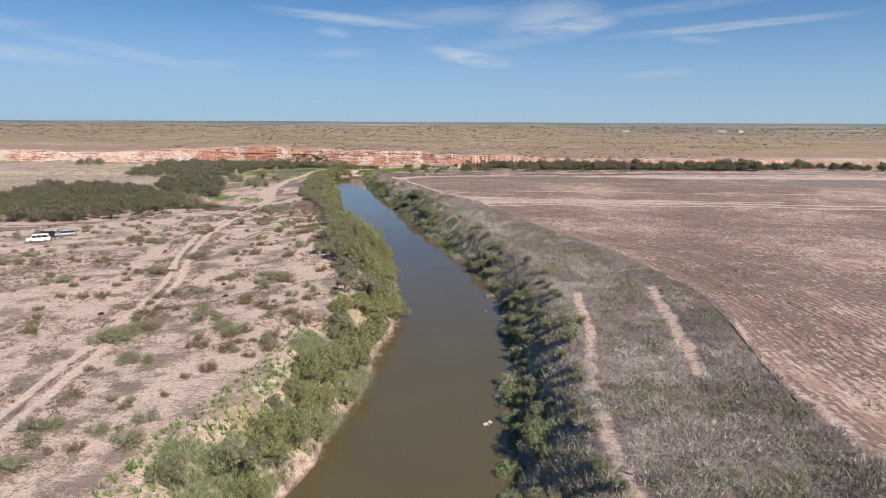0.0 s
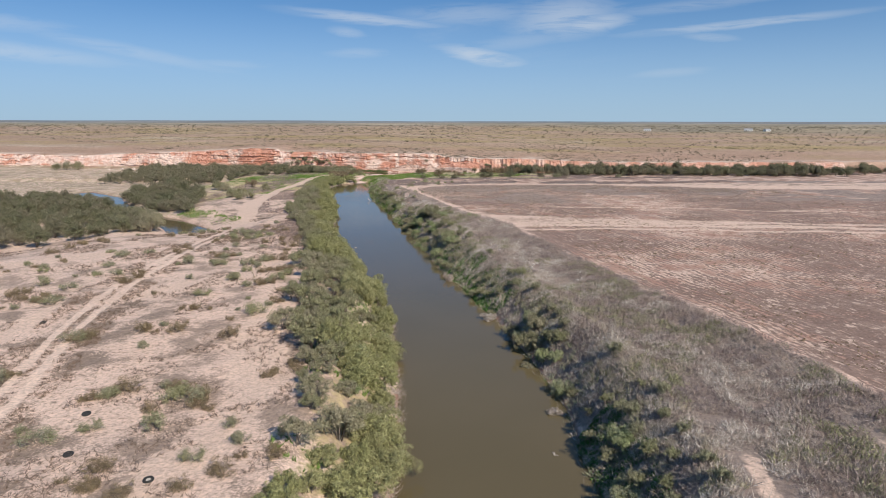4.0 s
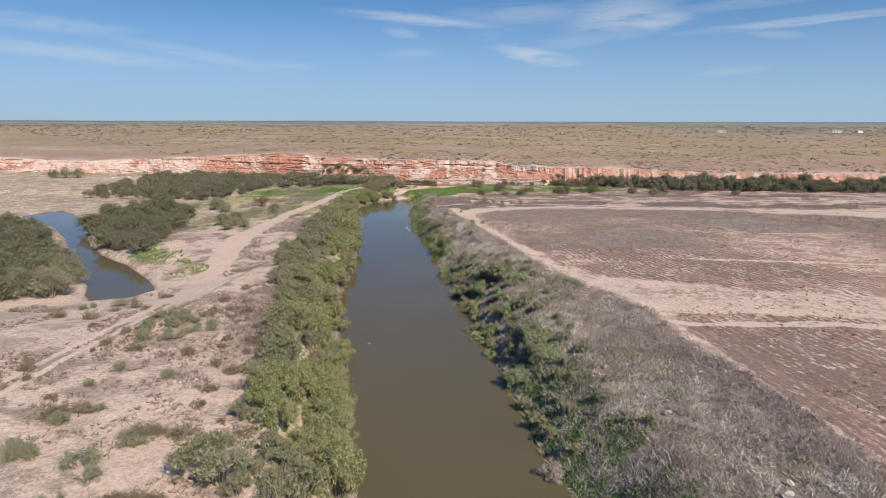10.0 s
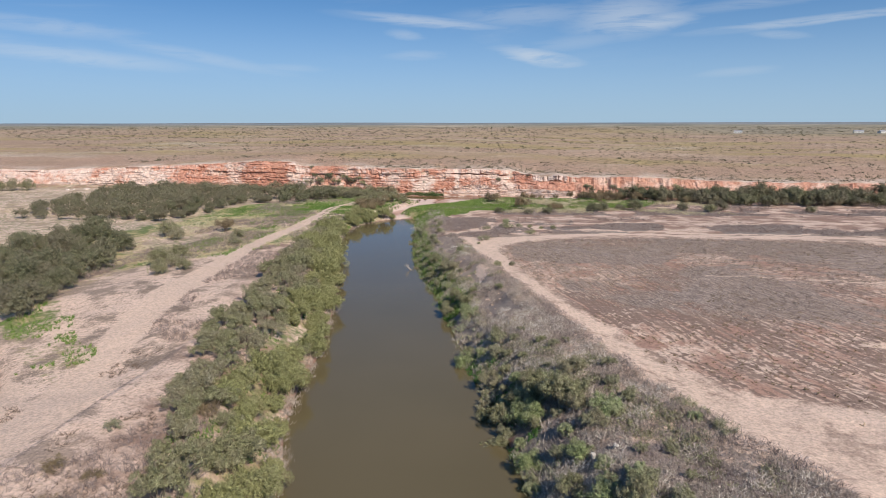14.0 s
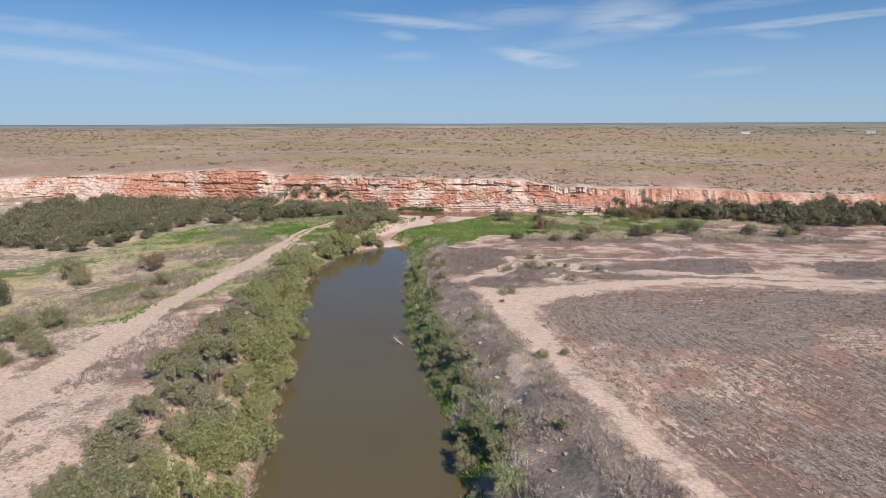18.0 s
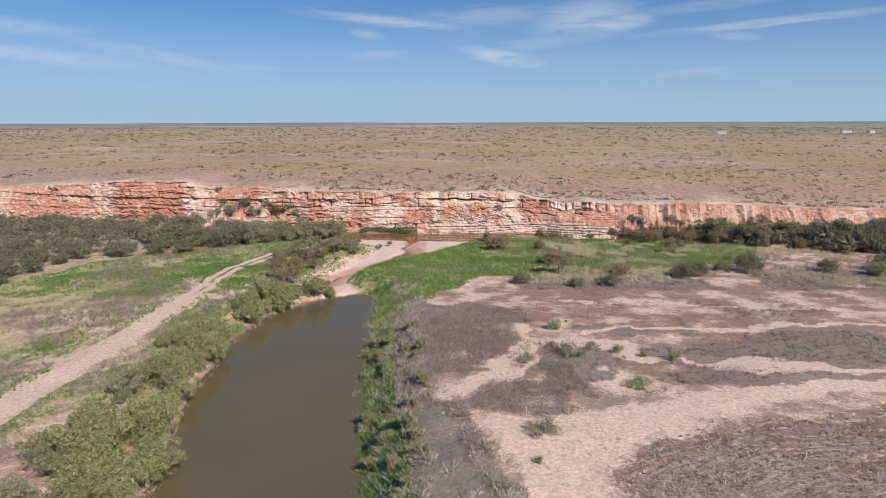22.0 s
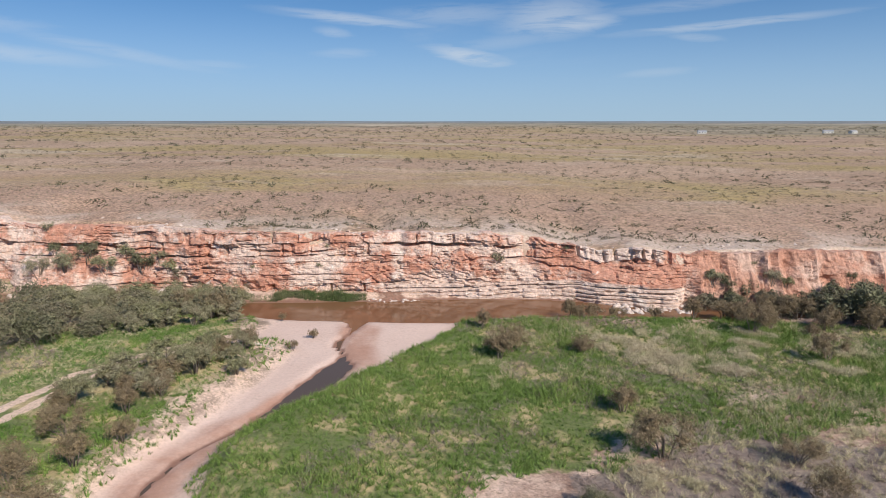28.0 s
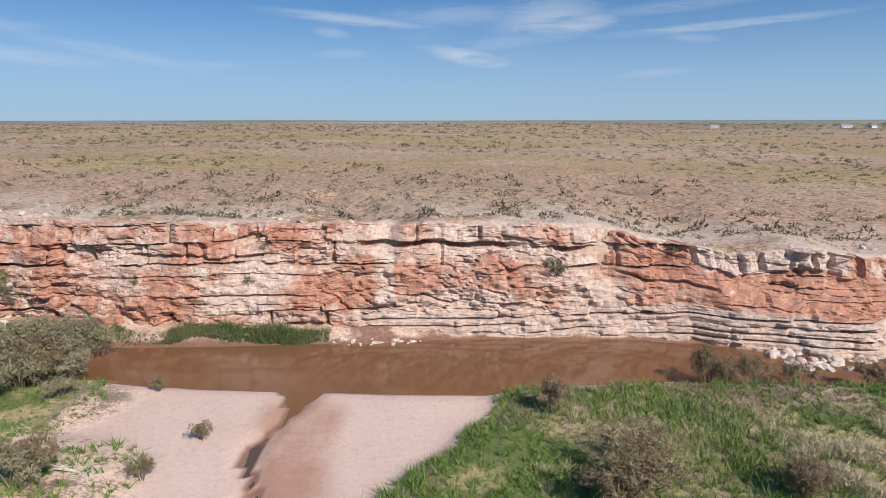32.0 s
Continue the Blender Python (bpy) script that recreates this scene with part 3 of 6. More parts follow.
xs = graded((-112, 62), -5200, 5200, 0.75, 3.0, -240, 200)
ys = graded((36, 486), -2600, 5400, 1.2, 3.2, -30, 640)
GX, GY = np.meshgrid(xs, ys)
GZ = relief(GX, GY)


def height(x, y):
    """The ground's height at places, from the sheet itself."""
    x, y = np.asarray(x, float), np.asarray(y, float)
    i, j = np.clip(np.searchsorted(xs, x) - 1, 0, len(xs) - 2), np.clip(np.searchsorted(ys, y) - 1, 0, len(ys) - 2)
    fx, fy = (x - xs[i]) / (xs[i + 1] - xs[i]), (y - ys[j]) / (ys[j + 1] - ys[j])
    return (GZ[j, i] * (1 - fx) + GZ[j, i + 1] * fx) * (1 - fy) + (GZ[j + 1, i] * (1 - fx) + GZ[j + 1, i + 1] * fx) * fy


def grid_mesh(name, X, Y, Z, mat, shade=True):
    r, c = X.shape
    me = bpy.data.meshes.new(name)
    idx = np.arange(r * c).reshape(r, c)
    quads = np.stack((idx[:-1, :-1], idx[:-1, 1:], idx[1:, 1:], idx[1:, :-1]), -1).reshape(-1, 4)
    fill(me, np.stack((X, Y, Z), -1).reshape(-1, 3), quads, mat)
    me.polygons.foreach_set("use_smooth", np.full(len(me.polygons), shade))
    return me


def fill(me, verts, faces, *mats):
    """Mesh from arrays: faces all with the same number of corners."""
    n, k = len(faces), faces.shape[1]
    me.vertices.add(len(verts))
    me.vertices.foreach_set("co", np.ascontiguousarray(verts, np.float32).ravel())
    me.loops.add(n * k)
    me.loops.foreach_set("vertex_index", np.ascontiguousarray(faces, np.int32).ravel())
    me.polygons.add(n)
    me.polygons.foreach_set("loop_start", np.arange(0, n * k, k, dtype=np.int32))
    for mat in mats:
        me.materials.append(mat)
    me.update(calc_edges=True)
    return me


def layer(me, name, values):
    me.attributes.new(name, "FLOAT", "POINT").data.foreach_set("value", np.ascontiguousarray(values, np.float32).ravel())


# ---- ground ----
WANDER = 4.0 + 5.0 * smooth(GY, 340, 355)
TX = GX + (fractal(GX, GY, 7, 3) - 0.5) * WANDER      # the outlines of the ground cover wander
TY = GY + (fractal(GX + 300, GY, 7, 3) - 0.5) * WANDER
lx, rx = np.interp(GY, BANKS[:, 0], BANKS[:, 1]), np.interp(GY, BANKS[:, 0], BANKS[:, 2])
back = GY - np.interp(GX, CREST[:, 0], CREST[:, 1])
bar, field = inside(TX * 0.4 + GX * 0.6, TY * 0.4 + GY * 0.6, BAR), inside(TX, TY, FIELD)
berm = inside(TX, TY, (*BERM, (-36, 345), *[(r, y) for y, _, r in BANKS[::-1] if 20 <= y <= 345]))
track = dist_line(GX * 0.9 + TX * 0.1, GY, TRACK)
rut = (1 - smooth(np.abs(track - 1.15), 0.45, 0.85)) * (0.85 + 0.15 * smooth(fractal(GX, GY, 5, 2), 0.35, 0.6))
loose = smooth(GY, 285, 320)
sandy = (1 - smooth(dist_line(TX * (1 - 0.6 * loose) + GX * 0.6 * loose, TY, TRACK), 2.2 - 0.2 * loose, 5.0 - 1.6 * loose)) * smooth(GY, 215, 240) * (1 - smooth(GY, 385, 400))
paths = [(((-44, 40), (-50, 75), (-55, 95), (-58, 111), (-66, 156), (-72, 185)), 1.5, 0.55), (((13.6, 30), (15, 59), (19, 79), (21.5, 100)), 0.9, 0.56), (((28, 66), (31, 82), (34, 102)), 1.05, 0.56),
         (((-19, 298), (-20.5, 314), (-23, 328), (-22, 337), (-13, 342), (-2, 346), (10, 349.5), (23, 350), (70, 345), (130, 332), (230, 322), (420, 316)), 2.1, 0.72),
         (((13, 226), (47, 225), (93, 220), (144, 211), (300, 192)), 1.5, 1.0), (((-31, 346), (-24, 358), (-20, 366), (-21, 374)), 1.8, 0.8),
         (((60, 351), (26, 354.8), (6.6, 355.8), (-8, 360.5), (-15, 367)), 1.1, 0.8), (((90, 378), (33, 374), (12, 371.7), (-13, 370.5)), 0.9, 0.75), (((80, 378), (36, 383), (-13, 391)), 1.0, 0.6),
         (((30, 262), (70, 258), (150, 245)), 0.9, 0.7), (((-120, 160), (-95, 176), (-72, 190)), 3.0, 0.8), (((14, 219), (47, 219), (93, 213), (144, 204), (300, 185)), 1.1, 0.9), (((20, 300), (60, 296), (160, 282)), 0.7, 0.6),
         (((-56, 150), (-45, 160), (-36, 170), (-42, 182)), 4.0, 0.75), (((-24, 118), (-27, 132), (-30, 150)), 3.5, 0.8), (((-88, 184), (-84, 186)), 2.2, 1.0), (((-24, 70), (-27, 90), (-22, 112)), 2.0, 0.7), (((-84, 250), (-76, 246), (-72, 240)), 3.0, 0.9)]
bare = np.maximum(rut * smooth(GY, 225, 236), sandy)
for i, (line, wide, k) in enumerate(paths):
    stray = 0.35 if i in (1, 2) else 1.0
    bare = np.maximum(bare, k * (1 - smooth(dist_line(GX + (TX - GX) * stray, GY + (TY - GY) * stray, line), wide * 0.5, wide * 1.7)))
corner = inside(TX, TY, ((-13, 240), (-8, 262), (-3, 268), (4, 259), (8, 247), (24, 243), (60, 233), (120, 226), (120, 221), (50, 225), (10, 226), (-4, 234)))
bare = np.maximum(bare, 0.46 * smooth(corner, -2.0, 2.0))
margin = smooth(-berm, -0.5, 1.5) * smooth(-field, -1.0, 0.5) * (GX > rx) * (GY < 340)
bare = np.maximum(bare, (0.06 + 0.50 * smooth(GY, 215, 240)) * margin * (np.abs(field) < 12))
plain = smooth(back, 1.0, 2.5)
away = np.hypot(GX * 0.6, np.maximum(GY - 480, 0))
weedy = smooth(GY, 345, 352) * (1 - smooth(GY, 415, 430)) * (GX > rx) * (1 - plain)
strip = (lx - GX > 0) * (1 - smooth(lx - GX, 12, 20)) * smooth(GY, 190, 240) * (1 - smooth(GY, 330, 365))
gy_, gx_ = np.gradient(GZ, ys, xs)
brown = smooth(GX, -20, -13) * smooth(GY, 372, 375) * (1 - smooth(GY, 396, 401))
weedy = weedy * (1 - 0.9 * brown)
steep = smooth(np.hypot(gx_, gy_), 0.75, 1.4) * (GX > rx + 4) * (GY > 270) * (GY < 360)
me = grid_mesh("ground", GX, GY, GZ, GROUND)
low_left = smooth(-GX, 84, 105) * smooth(GY, 200, 240) * (1 - plain)
layer(me, "scrub", np.clip(1 - plain, 0, 1) * (1 + 0.35 * (1 - smooth(track, 4, 14))) * (1 - 0.35 * smooth(GY, 140, 200) * (1 - smooth(GY, 215, 260))))
layer(me, "red", 0.9 * smooth(back, -13, -9) + 0.8 * smooth(GY, 345, 355) * (GX > rx) + 0.3 * (field > -6) + 0.7 * strip)
layer(me, "dry", np.clip(0.95 * smooth(berm, -0.5, 2.0) + 0.75 * weedy * smooth(fractal(GX, GY, 13), 0.43, 0.56) + 0.36 * strip + 0.4 * low_left * smooth(fractal(GX, GY, 20), 0.4, 0.6), 0, 1) * (1 - steep))
layer(me, "field", smooth(field + 7 * (1 - smooth(GY, 195, 225)), -2.5, 4.0) * (1 - smooth(berm, -1.5, 1.0)) * (1 - 0.6 * smooth(corner, -2, 3)))
layer(me, "stalk", smooth(field, 0, 5) * smooth(GY + 0.3 * GX, 268, 292) * (1 - smooth(field, 25, 62)) * (0.35 + 0.65 * smooth(fractal(GX, GY, 15, 3), 0.38, 0.55)))
layer(me, "track", np.clip(track, 0, 12) + 12 * smooth(GY, 225, 236))
layer(me, "along", arc_line(GX, GY, (*FIELD, FIELD[0])))
layer(me, "row", -inside(GX, GY, FIELD))
layer(me, "green", np.clip(smooth(inside(TX, TY, GREEN_R), -2, 3) * (1 - 0.6 * smooth(GX, -30, -5) * smooth(fractal(GX, GY, 9, 3), 0.42, 0.58)) + 0.72 * smooth(inside(TX, TY, GREEN_L), -4, 6) * np.maximum(smooth(fractal(GX, GY, 18, 3), 0.40, 0.52), smooth(GY, 400, 412)) + 0.45 * low_left + 0.5 * (1 - smooth(np.abs(lx - GX - 4), 2, 7)) * (GY < 405) + 0.42 * smooth(-np.abs(inside(GX, GY, POND) + 8), -7, -3) * (GX > -100) * (GY > 250) * smooth(fractal(GX, GY, 6, 3), 0.30, 0.55), 0, 1) * (1 - plain))
layer(me, "plain", plain)
layer(me, "lip", (1 - smooth(back, 4, 26)) * plain * smooth(fractal(GX, GY, 11), 0.38, 0.55))
layer(me, "rim", (1 - smooth(back, 40, 150)) * plain * smooth(fractal(GX, GY, 40, 3), 0.30, 0.55))
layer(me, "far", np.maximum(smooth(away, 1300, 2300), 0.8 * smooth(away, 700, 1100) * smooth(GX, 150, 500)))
# how much of the painted haze each place takes, growing with distance
layer(me, "haze_tint", smooth(away, 2500, 3400) * 0.92)
layer(me, "bare", np.maximum(bare, steep) * (1 - plain))
layer(me, "bar", smooth(bar, -1.2, 0.6))
seep = dist_line(TX * 0.5 + GX * 0.5, TY * 0.5 + GY * 0.5, ((-59, 412), (-55, 421), (-51, 428), (-47, 436), (-44.5, 442), (-44, 446), (-45.5, 452), (-45.5, 458)))
layer(me, "damp", (1 - smooth(seep, 1.6, 4.2)) * smooth(bar, -1, 0.5))
layer(me, "wet", np.clip(smooth(-GZ, -0.30, -0.02), 0, 1) * (1 - plain))
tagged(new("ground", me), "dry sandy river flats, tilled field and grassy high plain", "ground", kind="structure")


def slab(name, x0, x1, y0, y1, z, mat, label):
    bm = bmesh.new()
    bmesh.ops.create_grid(bm, x_segments=24, y_segments=24, size=0.5, matrix=Matrix.Translation(((x0 + x1) / 2, (y0 + y1) / 2, z)) @ Matrix.Diagonal((x1 - x0, y1 - y0, 1, 1)))
    me = bpy.data.meshes.new(name)
    bm.to_mesh(me)
    bm.free()
    me.materials.append(mat)
    return tagged(new(name, me), label, "water", kind="structure")


slab("water_river", -130, 30, -300, 404.5, 0.0, WATER, "still murky olive-brown river water")
slab("water_trickle", -66, -34, 404.5, 453, 0.02, SHALLOW, "shallow grey-brown water left on the sand bar")
slab("water_pool", -165, 90, 453, 490, 0.02, RED_WATER, "silty red-brown pool at the foot of the cliff")
slab("water_pond", -190, -70, 236, 360, 0.012, WATER, "murky pond in the old river arm")

# ---- cliff ----
cx = np.concatenate((np.arange(-420, -180, 0.9), np.arange(-180, 80, 0.36), np.arange(80, 260, 0.9)))
rows_up = np.concatenate(([-1.0], np.linspace(0.0, 1.0, 104)))
CX, CV = np.meshgrid(cx, rows_up)
UP = np.clip(CV, 0, 1)
crest, top = np.interp(CX, CREST[:, 0], CREST[:, 1]), np.interp(CX, CREST[:, 0], CREST[:, 2])
base = 0.2 + 1.6 * smooth(-CX, 90, 140) + 0.8 * smooth(CX, 30, 70)
ragged = np.floor(value_noise(CX, CX * 0 + 21, 3.1) * 4) / 4 * 0.8 + (value_noise(CX, CX * 0, 1.4) - 0.5) * 0.3
top = top - 0.4 + ragged
CZ = base + (top - base) * UP + np.where(CV < 0, -2.0, 0)
flat_bed = CX * 0
bed = CZ + (fractal(CX, CZ * 1.5, 6, 3) - 0.5) * 0.55 + (value_noise(CX, flat_bed + 3, 34) - 0.5) * 2.4 + (value_noise(CX, flat_bed + 13, 9) - 0.5) * 0.5


def beds(thick, seed, block):
    """Beds of rock of uneven thickness: which bed, how near to its joint, and a step per block."""
    u = bed / thick + TABLE[seed, 7] + 0.35 * np.sin(bed * 1.7 / thick)
    k = np.floor(u).astype(int)
    near = np.minimum(u - k, 1 - (u - k)) * thick
    col = np.floor(CX / block + TABLE[(k * 11 + seed) % 256, 5] * 9 + value_noise(CX, k * 5.3, block * 1.5) * 1.2).astype(int)
    return k, near, TABLE[(col * 7 + seed) % 256, (k * 13 + seed) % 256], CX / block


clay = smooth(CX, 13, 18) * (1 - 0.35 * smooth(CX, 60, 85))
hard = 1 - clay
k1, n1, b1, _ = beds(3.1, 11, 9.0)
k2, n2, b2, _ = beds(0.85, 29, 2.6)
open1 = smooth(value_noise(CX, k1 * 17.0, 8), 0.52, 0.78)
open2 = smooth(value_noise(CX, k2 * 17.0, 5), 0.68, 0.85)
rough = 0.55 + 0.9 * smooth(fractal(CX, CZ * 3, 13, 2), 0.42, 0.62)
ledge = ((b1 - 0.5) * 0.16 + (b2 - 0.5) * 0.08 + (TABLE[(k1 * 5) % 256, 3] - 0.5) * 0.75 + (TABLE[(k2 * 3) % 256, 8] - 0.5) * 0.22) * rough
joint = 0.85 * smooth(open1, 0.35, 1.0) * (1 - smooth(n1, 0.08, 0.20)) + 0.28 * open2 * (1 - smooth(n2, 0.05, 0.14))
crack = (1 - smooth(np.abs(value_noise(CX, k1 * 9.1, 3.4) - 0.5), 0.0, 0.030)) * 0.9 * (TABLE[(k1 * 3) % 256, 17] > 0.62)
flute = (np.abs(value_noise(CX, CZ * 0.15, 2.6) - 0.5) * 2 - 0.5) * 2.0 * (1 - UP * 0.3) + (np.abs(value_noise(CX, CZ * 0.3 + 40, 0.8) - 0.5) * 2 - 0.5) * 0.4
talus = smooth(-CX, 82, 92) * (1 - smooth(-CX, 116, 122))
lean = (1 - UP) * (1.5 + 4.8 * smooth(-CX, 150, 185) + 3.2 * clay) + 4.5 * talus * np.clip(0.55 + 0.3 * (value_noise(CX, flat_bed + 31, 7) - 0.5) - UP, 0, 1) / 0.55 + 0.8 * np.sin(UP * 3.1) * hard
slump = 1.7 * smooth(CX, -7, -2) * (1 - smooth(CX, 9, 14)) * (1 - smooth(CZ, 3.5, 7.0))
foot_z = 2.2 + 1.3 * smooth(CX, -32, 0) + (value_noise(CX, flat_bed + 5, 9) - 0.5) * 0.7
at_foot = smooth(CX, -48, -42) * (1 - smooth(CX, 10, 15))
down = np.clip((foot_z - CZ) / (0.74 + 0.14 * (value_noise(CX, flat_bed + 61, 14) - 0.5)), 0, 4.99)
foot = at_foot * np.where(CZ < foot_z, 0.75 + 0.40 * np.floor(down) + 0.9 * (b2 - 0.5) * smooth(value_noise(CX, np.floor(down) * 5, 6), 0.2, 0.7), 0) - at_foot * 0.8 * np.exp(-((down % 1 - 0.82) / 0.11) ** 2) * (down > 0.1) * smooth(value_noise(CX, np.floor(down) * 9, 9), 0.36, 0.60)
soft_bed = lambda x0, x1, drop, sway, thick: smooth(CX, x0, x0 + 5) * (1 - smooth(CX, x1 - 6, x1)) * np.exp(-((top - CZ - drop + (value_noise(CX, flat_bed + drop, 11) - 0.5) * sway) / thick) ** 4) * smooth(value_noise(CX, flat_bed + drop * 7, 5.5), 0.30, 0.52)
notch = 1.4 * soft_bed(-46, -11, 2.4, 0.4, 0.30) + 0.8 * soft_bed(-82, -48, 3.5, 0.7, 0.22) + 0.7 * soft_bed(-16, 13, 4.4, 0.6, 0.22) + 0.6 * soft_bed(-40, -14, 4.9, 0.5, 0.18) + 0.7 * soft_bed(-150, -84, 4.2, 0.9, 0.24)
hollow = 1.5 * np.exp(-((CX + 15.5) / 2.0) ** 2) * smooth(UP, 0.35, 0.6) + 0.9 * np.exp(-((CX + 9) / 1.5) ** 2) * smooth(UP, 0.5, 0.7)
cap = 0.7 * smooth(CX, -6, -4) * (1 - smooth(CX, 6, 8)) * (top - CZ < 1.9) * (0.4 + TABLE[(np.floor(CX / 2.3)).astype(int) % 256, 9])
gap = 1.6 * smooth(CX, -7, -5) * (1 - smooth(CX, 8, 9)) * (top - CZ < 1.9) * (1 - smooth(np.abs((CX / 2.3) % 1 - 0.5), 0.0, 0.10))
chute = 1.4 * np.exp(-((CX + 40.5) / 1.3) ** 2) * smooth(UP, 0.55, 1.0)


def facets(wide, tall, seed):
    """Broken faces: each block of the rock stands out by its own step and tilt; also how near its edge is."""
    u, v = CX / wide + (fractal(CX, CZ * 2, wide * 1.5, 2) - 0.5) * 1.1, (CZ + (bed - CZ) * 0.7) / tall
    i, j = np.floor(u).astype(int), np.floor(v).astype(int)
    best, second, step = np.full(u.shape, 9.0), np.full(u.shape, 9.0), np.zeros(u.shape)
    for a in (-1, 0, 1):
        for b in (-1, 0, 1):
            p, q = (i + a + seed) % 256, (j + b + 2 * seed) % 256
            du, dv = u - i - a - TABLE[p, q], v - j - b - TABLE[(p + 71) % 256, (q + 37) % 256]
            d = np.hypot(du, dv)
            mine = (TABLE[(p + 19) % 256, q] - 0.5) + (TABLE[p, (q + 91) % 256] - 0.5) * du + (TABLE[(p + 5) % 256, (q + 7) % 256] - 0.3) * dv * 0.9
            near = d < best
            second = np.where(near, best, np.minimum(second, d))
            step = np.where(near, mine, step)
            best = np.where(near, d, best)
    return step, second - best


f1, e1 = facets(3.4, 1.9, 3)
f2, e2 = facets(1.15, 0.7, 9)
broken = smooth(fractal(CX + 50, CZ * 2, 9, 3), 0.36, 0.60)
craggy = (f1 * 0.70 + f2 * 0.42) * (0.3 + broken) - 0.45 * (1 - smooth(e1, 0.02, 0.13)) * broken * smooth(value_noise(CX, CZ, 2.5), 0.35, 0.6)
bay = (value_noise(CX, flat_bed + 8, 17) - 0.5) * 2.6
CYY = crest + 1.5 - lean + bay * smooth(CV, -0.2, 1.0) * 0.8 + (fractal(CX, CZ * 1.6, 1.1, 3) - 0.5) * 0.55 + (fractal(CX, CZ * 1.2, 4.0, 3) - 0.5) * 1.1 + clay * (fractal(CX, CZ, 3.0, 4) - 0.5) * 2.6
slabs = 1 - 0.75 * at_foot * smooth(foot_z - CZ, -0.3, 0.2)
CYY = CYY + hard * slabs * (crack * 1.2 + joint * 1.7 - ledge * 0.8 - craggy * 1.05) + flute * clay - foot + notch + hollow + chute - cap + gap - slump
CYY[-1] += 0.7
CYY = np.vstack((CYY, CYY[-1:] + 4.5))
CX, CZ, UP = np.vstack((CX, CX[-1:])), np.vstack((CZ, CZ[-1:] - 0.5)), np.vstack((UP, UP[-1:]))
top, clay, at_foot = np.vstack((top, top[-1:])), np.vstack((clay, clay[-1:])), np.vstack((at_foot, at_foot[-1:]))
me = grid_mesh("cliff", CX, CYY, CZ, ROCK, False)
layer(me, "clay", clay)
white = 0.8 * at_foot * (1 - smooth(CZ - 2.2 - 1.3 * smooth(CX, -32, 0), -0.1, 0.5)) - 0.5 * np.vstack((notch, notch[-1:])).clip(0, 1) + 0.9 * smooth(CX, -7, -5) * (1 - smooth(CX, 8, 10)) * smooth(CZ - top, -2.3, -1.6)
white = white + 0.8 * np.exp(-((CX + 40.5) / 1.0) ** 2) + 0.7 * np.exp(-((CX + 53.5) / 2.6) ** 2 - ((CZ - 7.0) / 1.5) ** 2) + 0.25 * smooth(-CX, 168, 200) + 0.3 * smooth(CX, -44, -30) * (1 - smooth(CX, -18, -14)) * smooth(CZ - top, -5.5, -3.5)
white = white - 0.75 * smooth(CX, -146, -142) * (1 - smooth(CX, -126, -122)) - 0.45 * smooth(CX, -18, -15) * (1 - smooth(CX, -7, -5)) * smooth(UP, 0.45, 0.7)
white = white - 0.6 * smooth(CX, -6, -3) * (1 - smooth(CX, 12, 15)) * smooth(CZ, 2.8, 3.6) * (1 - smooth(CZ, 6.5, 7.5))
layer(me, "pale", white)
tagged(new("cliff", me), "red and white bedded rock cliff with ledges over the pool", "cliff", kind="structure")


# ---- plants ----
def part(name, me, parent, label=""):
    ob = new(name, me)
    ob.parent = parent
    return tagged(ob, label)


def unit(v):
    return v / (np.linalg.norm(v, axis=1)[:, None] + 1e-9)


def sprays(rng, at, along, face, long, wide):
    """Leaf sprays: one slim triangle each, growing along, facing face."""
    n = len(at)
    along = unit(along)
    side = unit(np.cross(along, face))
    l, w = long * rng.uniform(0.6, 1.4, (n, 1)), wide * rng.uniform(0.6, 1.4, (n, 1))
    v = np.stack((at - along * l * 0.4 - side * w * 0.5, at - along * l * 0.4 + side * w * 0.5, at + along * l * 0.6), 1)
    return v.reshape(-1, 3), np.arange(3 * n).reshape(n, 3)


def tube(a, b, r0, r1, sides=5):
    a, b = np.array(a), np.array(b)
    w = (b - a) / np.linalg.norm(b - a)
    u = np.cross(w, (0.3, 0.9, 0.1))
    u /= np.linalg.norm(u)
    v = np.cross(w, u)
    ang = np.arange(sides) * 2 * math.pi / sides
    ring = np.outer(np.cos(ang), u) + np.outer(np.sin(ang), v)
    idx = np.arange(sides)
    return np.vstack((a + ring * r0, b + ring * r1)), np.stack((idx, (idx + 1) % sides, (idx + 1) % sides + sides, idx + sides), -1)


def limbs(ways, sides=4):
    """Stems as one skin: each runs through its points; the joint names the stem and ring that it grows from."""
    vs, fs, starts, at = [], [], [], 0
    ang = np.arange(sides) * 2 * math.pi / sides
    idx = np.arange(sides)
    for points, radii, joint in ways:
        starts.append(at)
        points = [np.array(p, float) for p in points]
        for i, (p, r) in enumerate(zip(points, radii)):
            w = points[min(i + 1, len(points) - 1)] - points[max(i - 1, 0)]
            w = w / (np.linalg.norm(w) + 1e-9)
            u = np.cross(w, (0.3, 0.9, 0.1))
            u = u / (np.linalg.norm(u) + 1e-9)
            vs.append(p + r * (np.outer(np.cos(ang), u) + np.outer(np.sin(ang), np.cross(w, u))))
            if i:
                fs.append(np.stack((idx, (idx + 1) % sides, (idx + 1) % sides + sides, idx + sides), -1) + at + (i - 1) * sides)
        if joint:
            k = starts[joint[0]] + joint[1] * sides
            fs.append(np.array([[at, at + 1, k + 1, k]]))
        at += len(points) * sides
    return np.vstack(vs), np.vstack(fs)


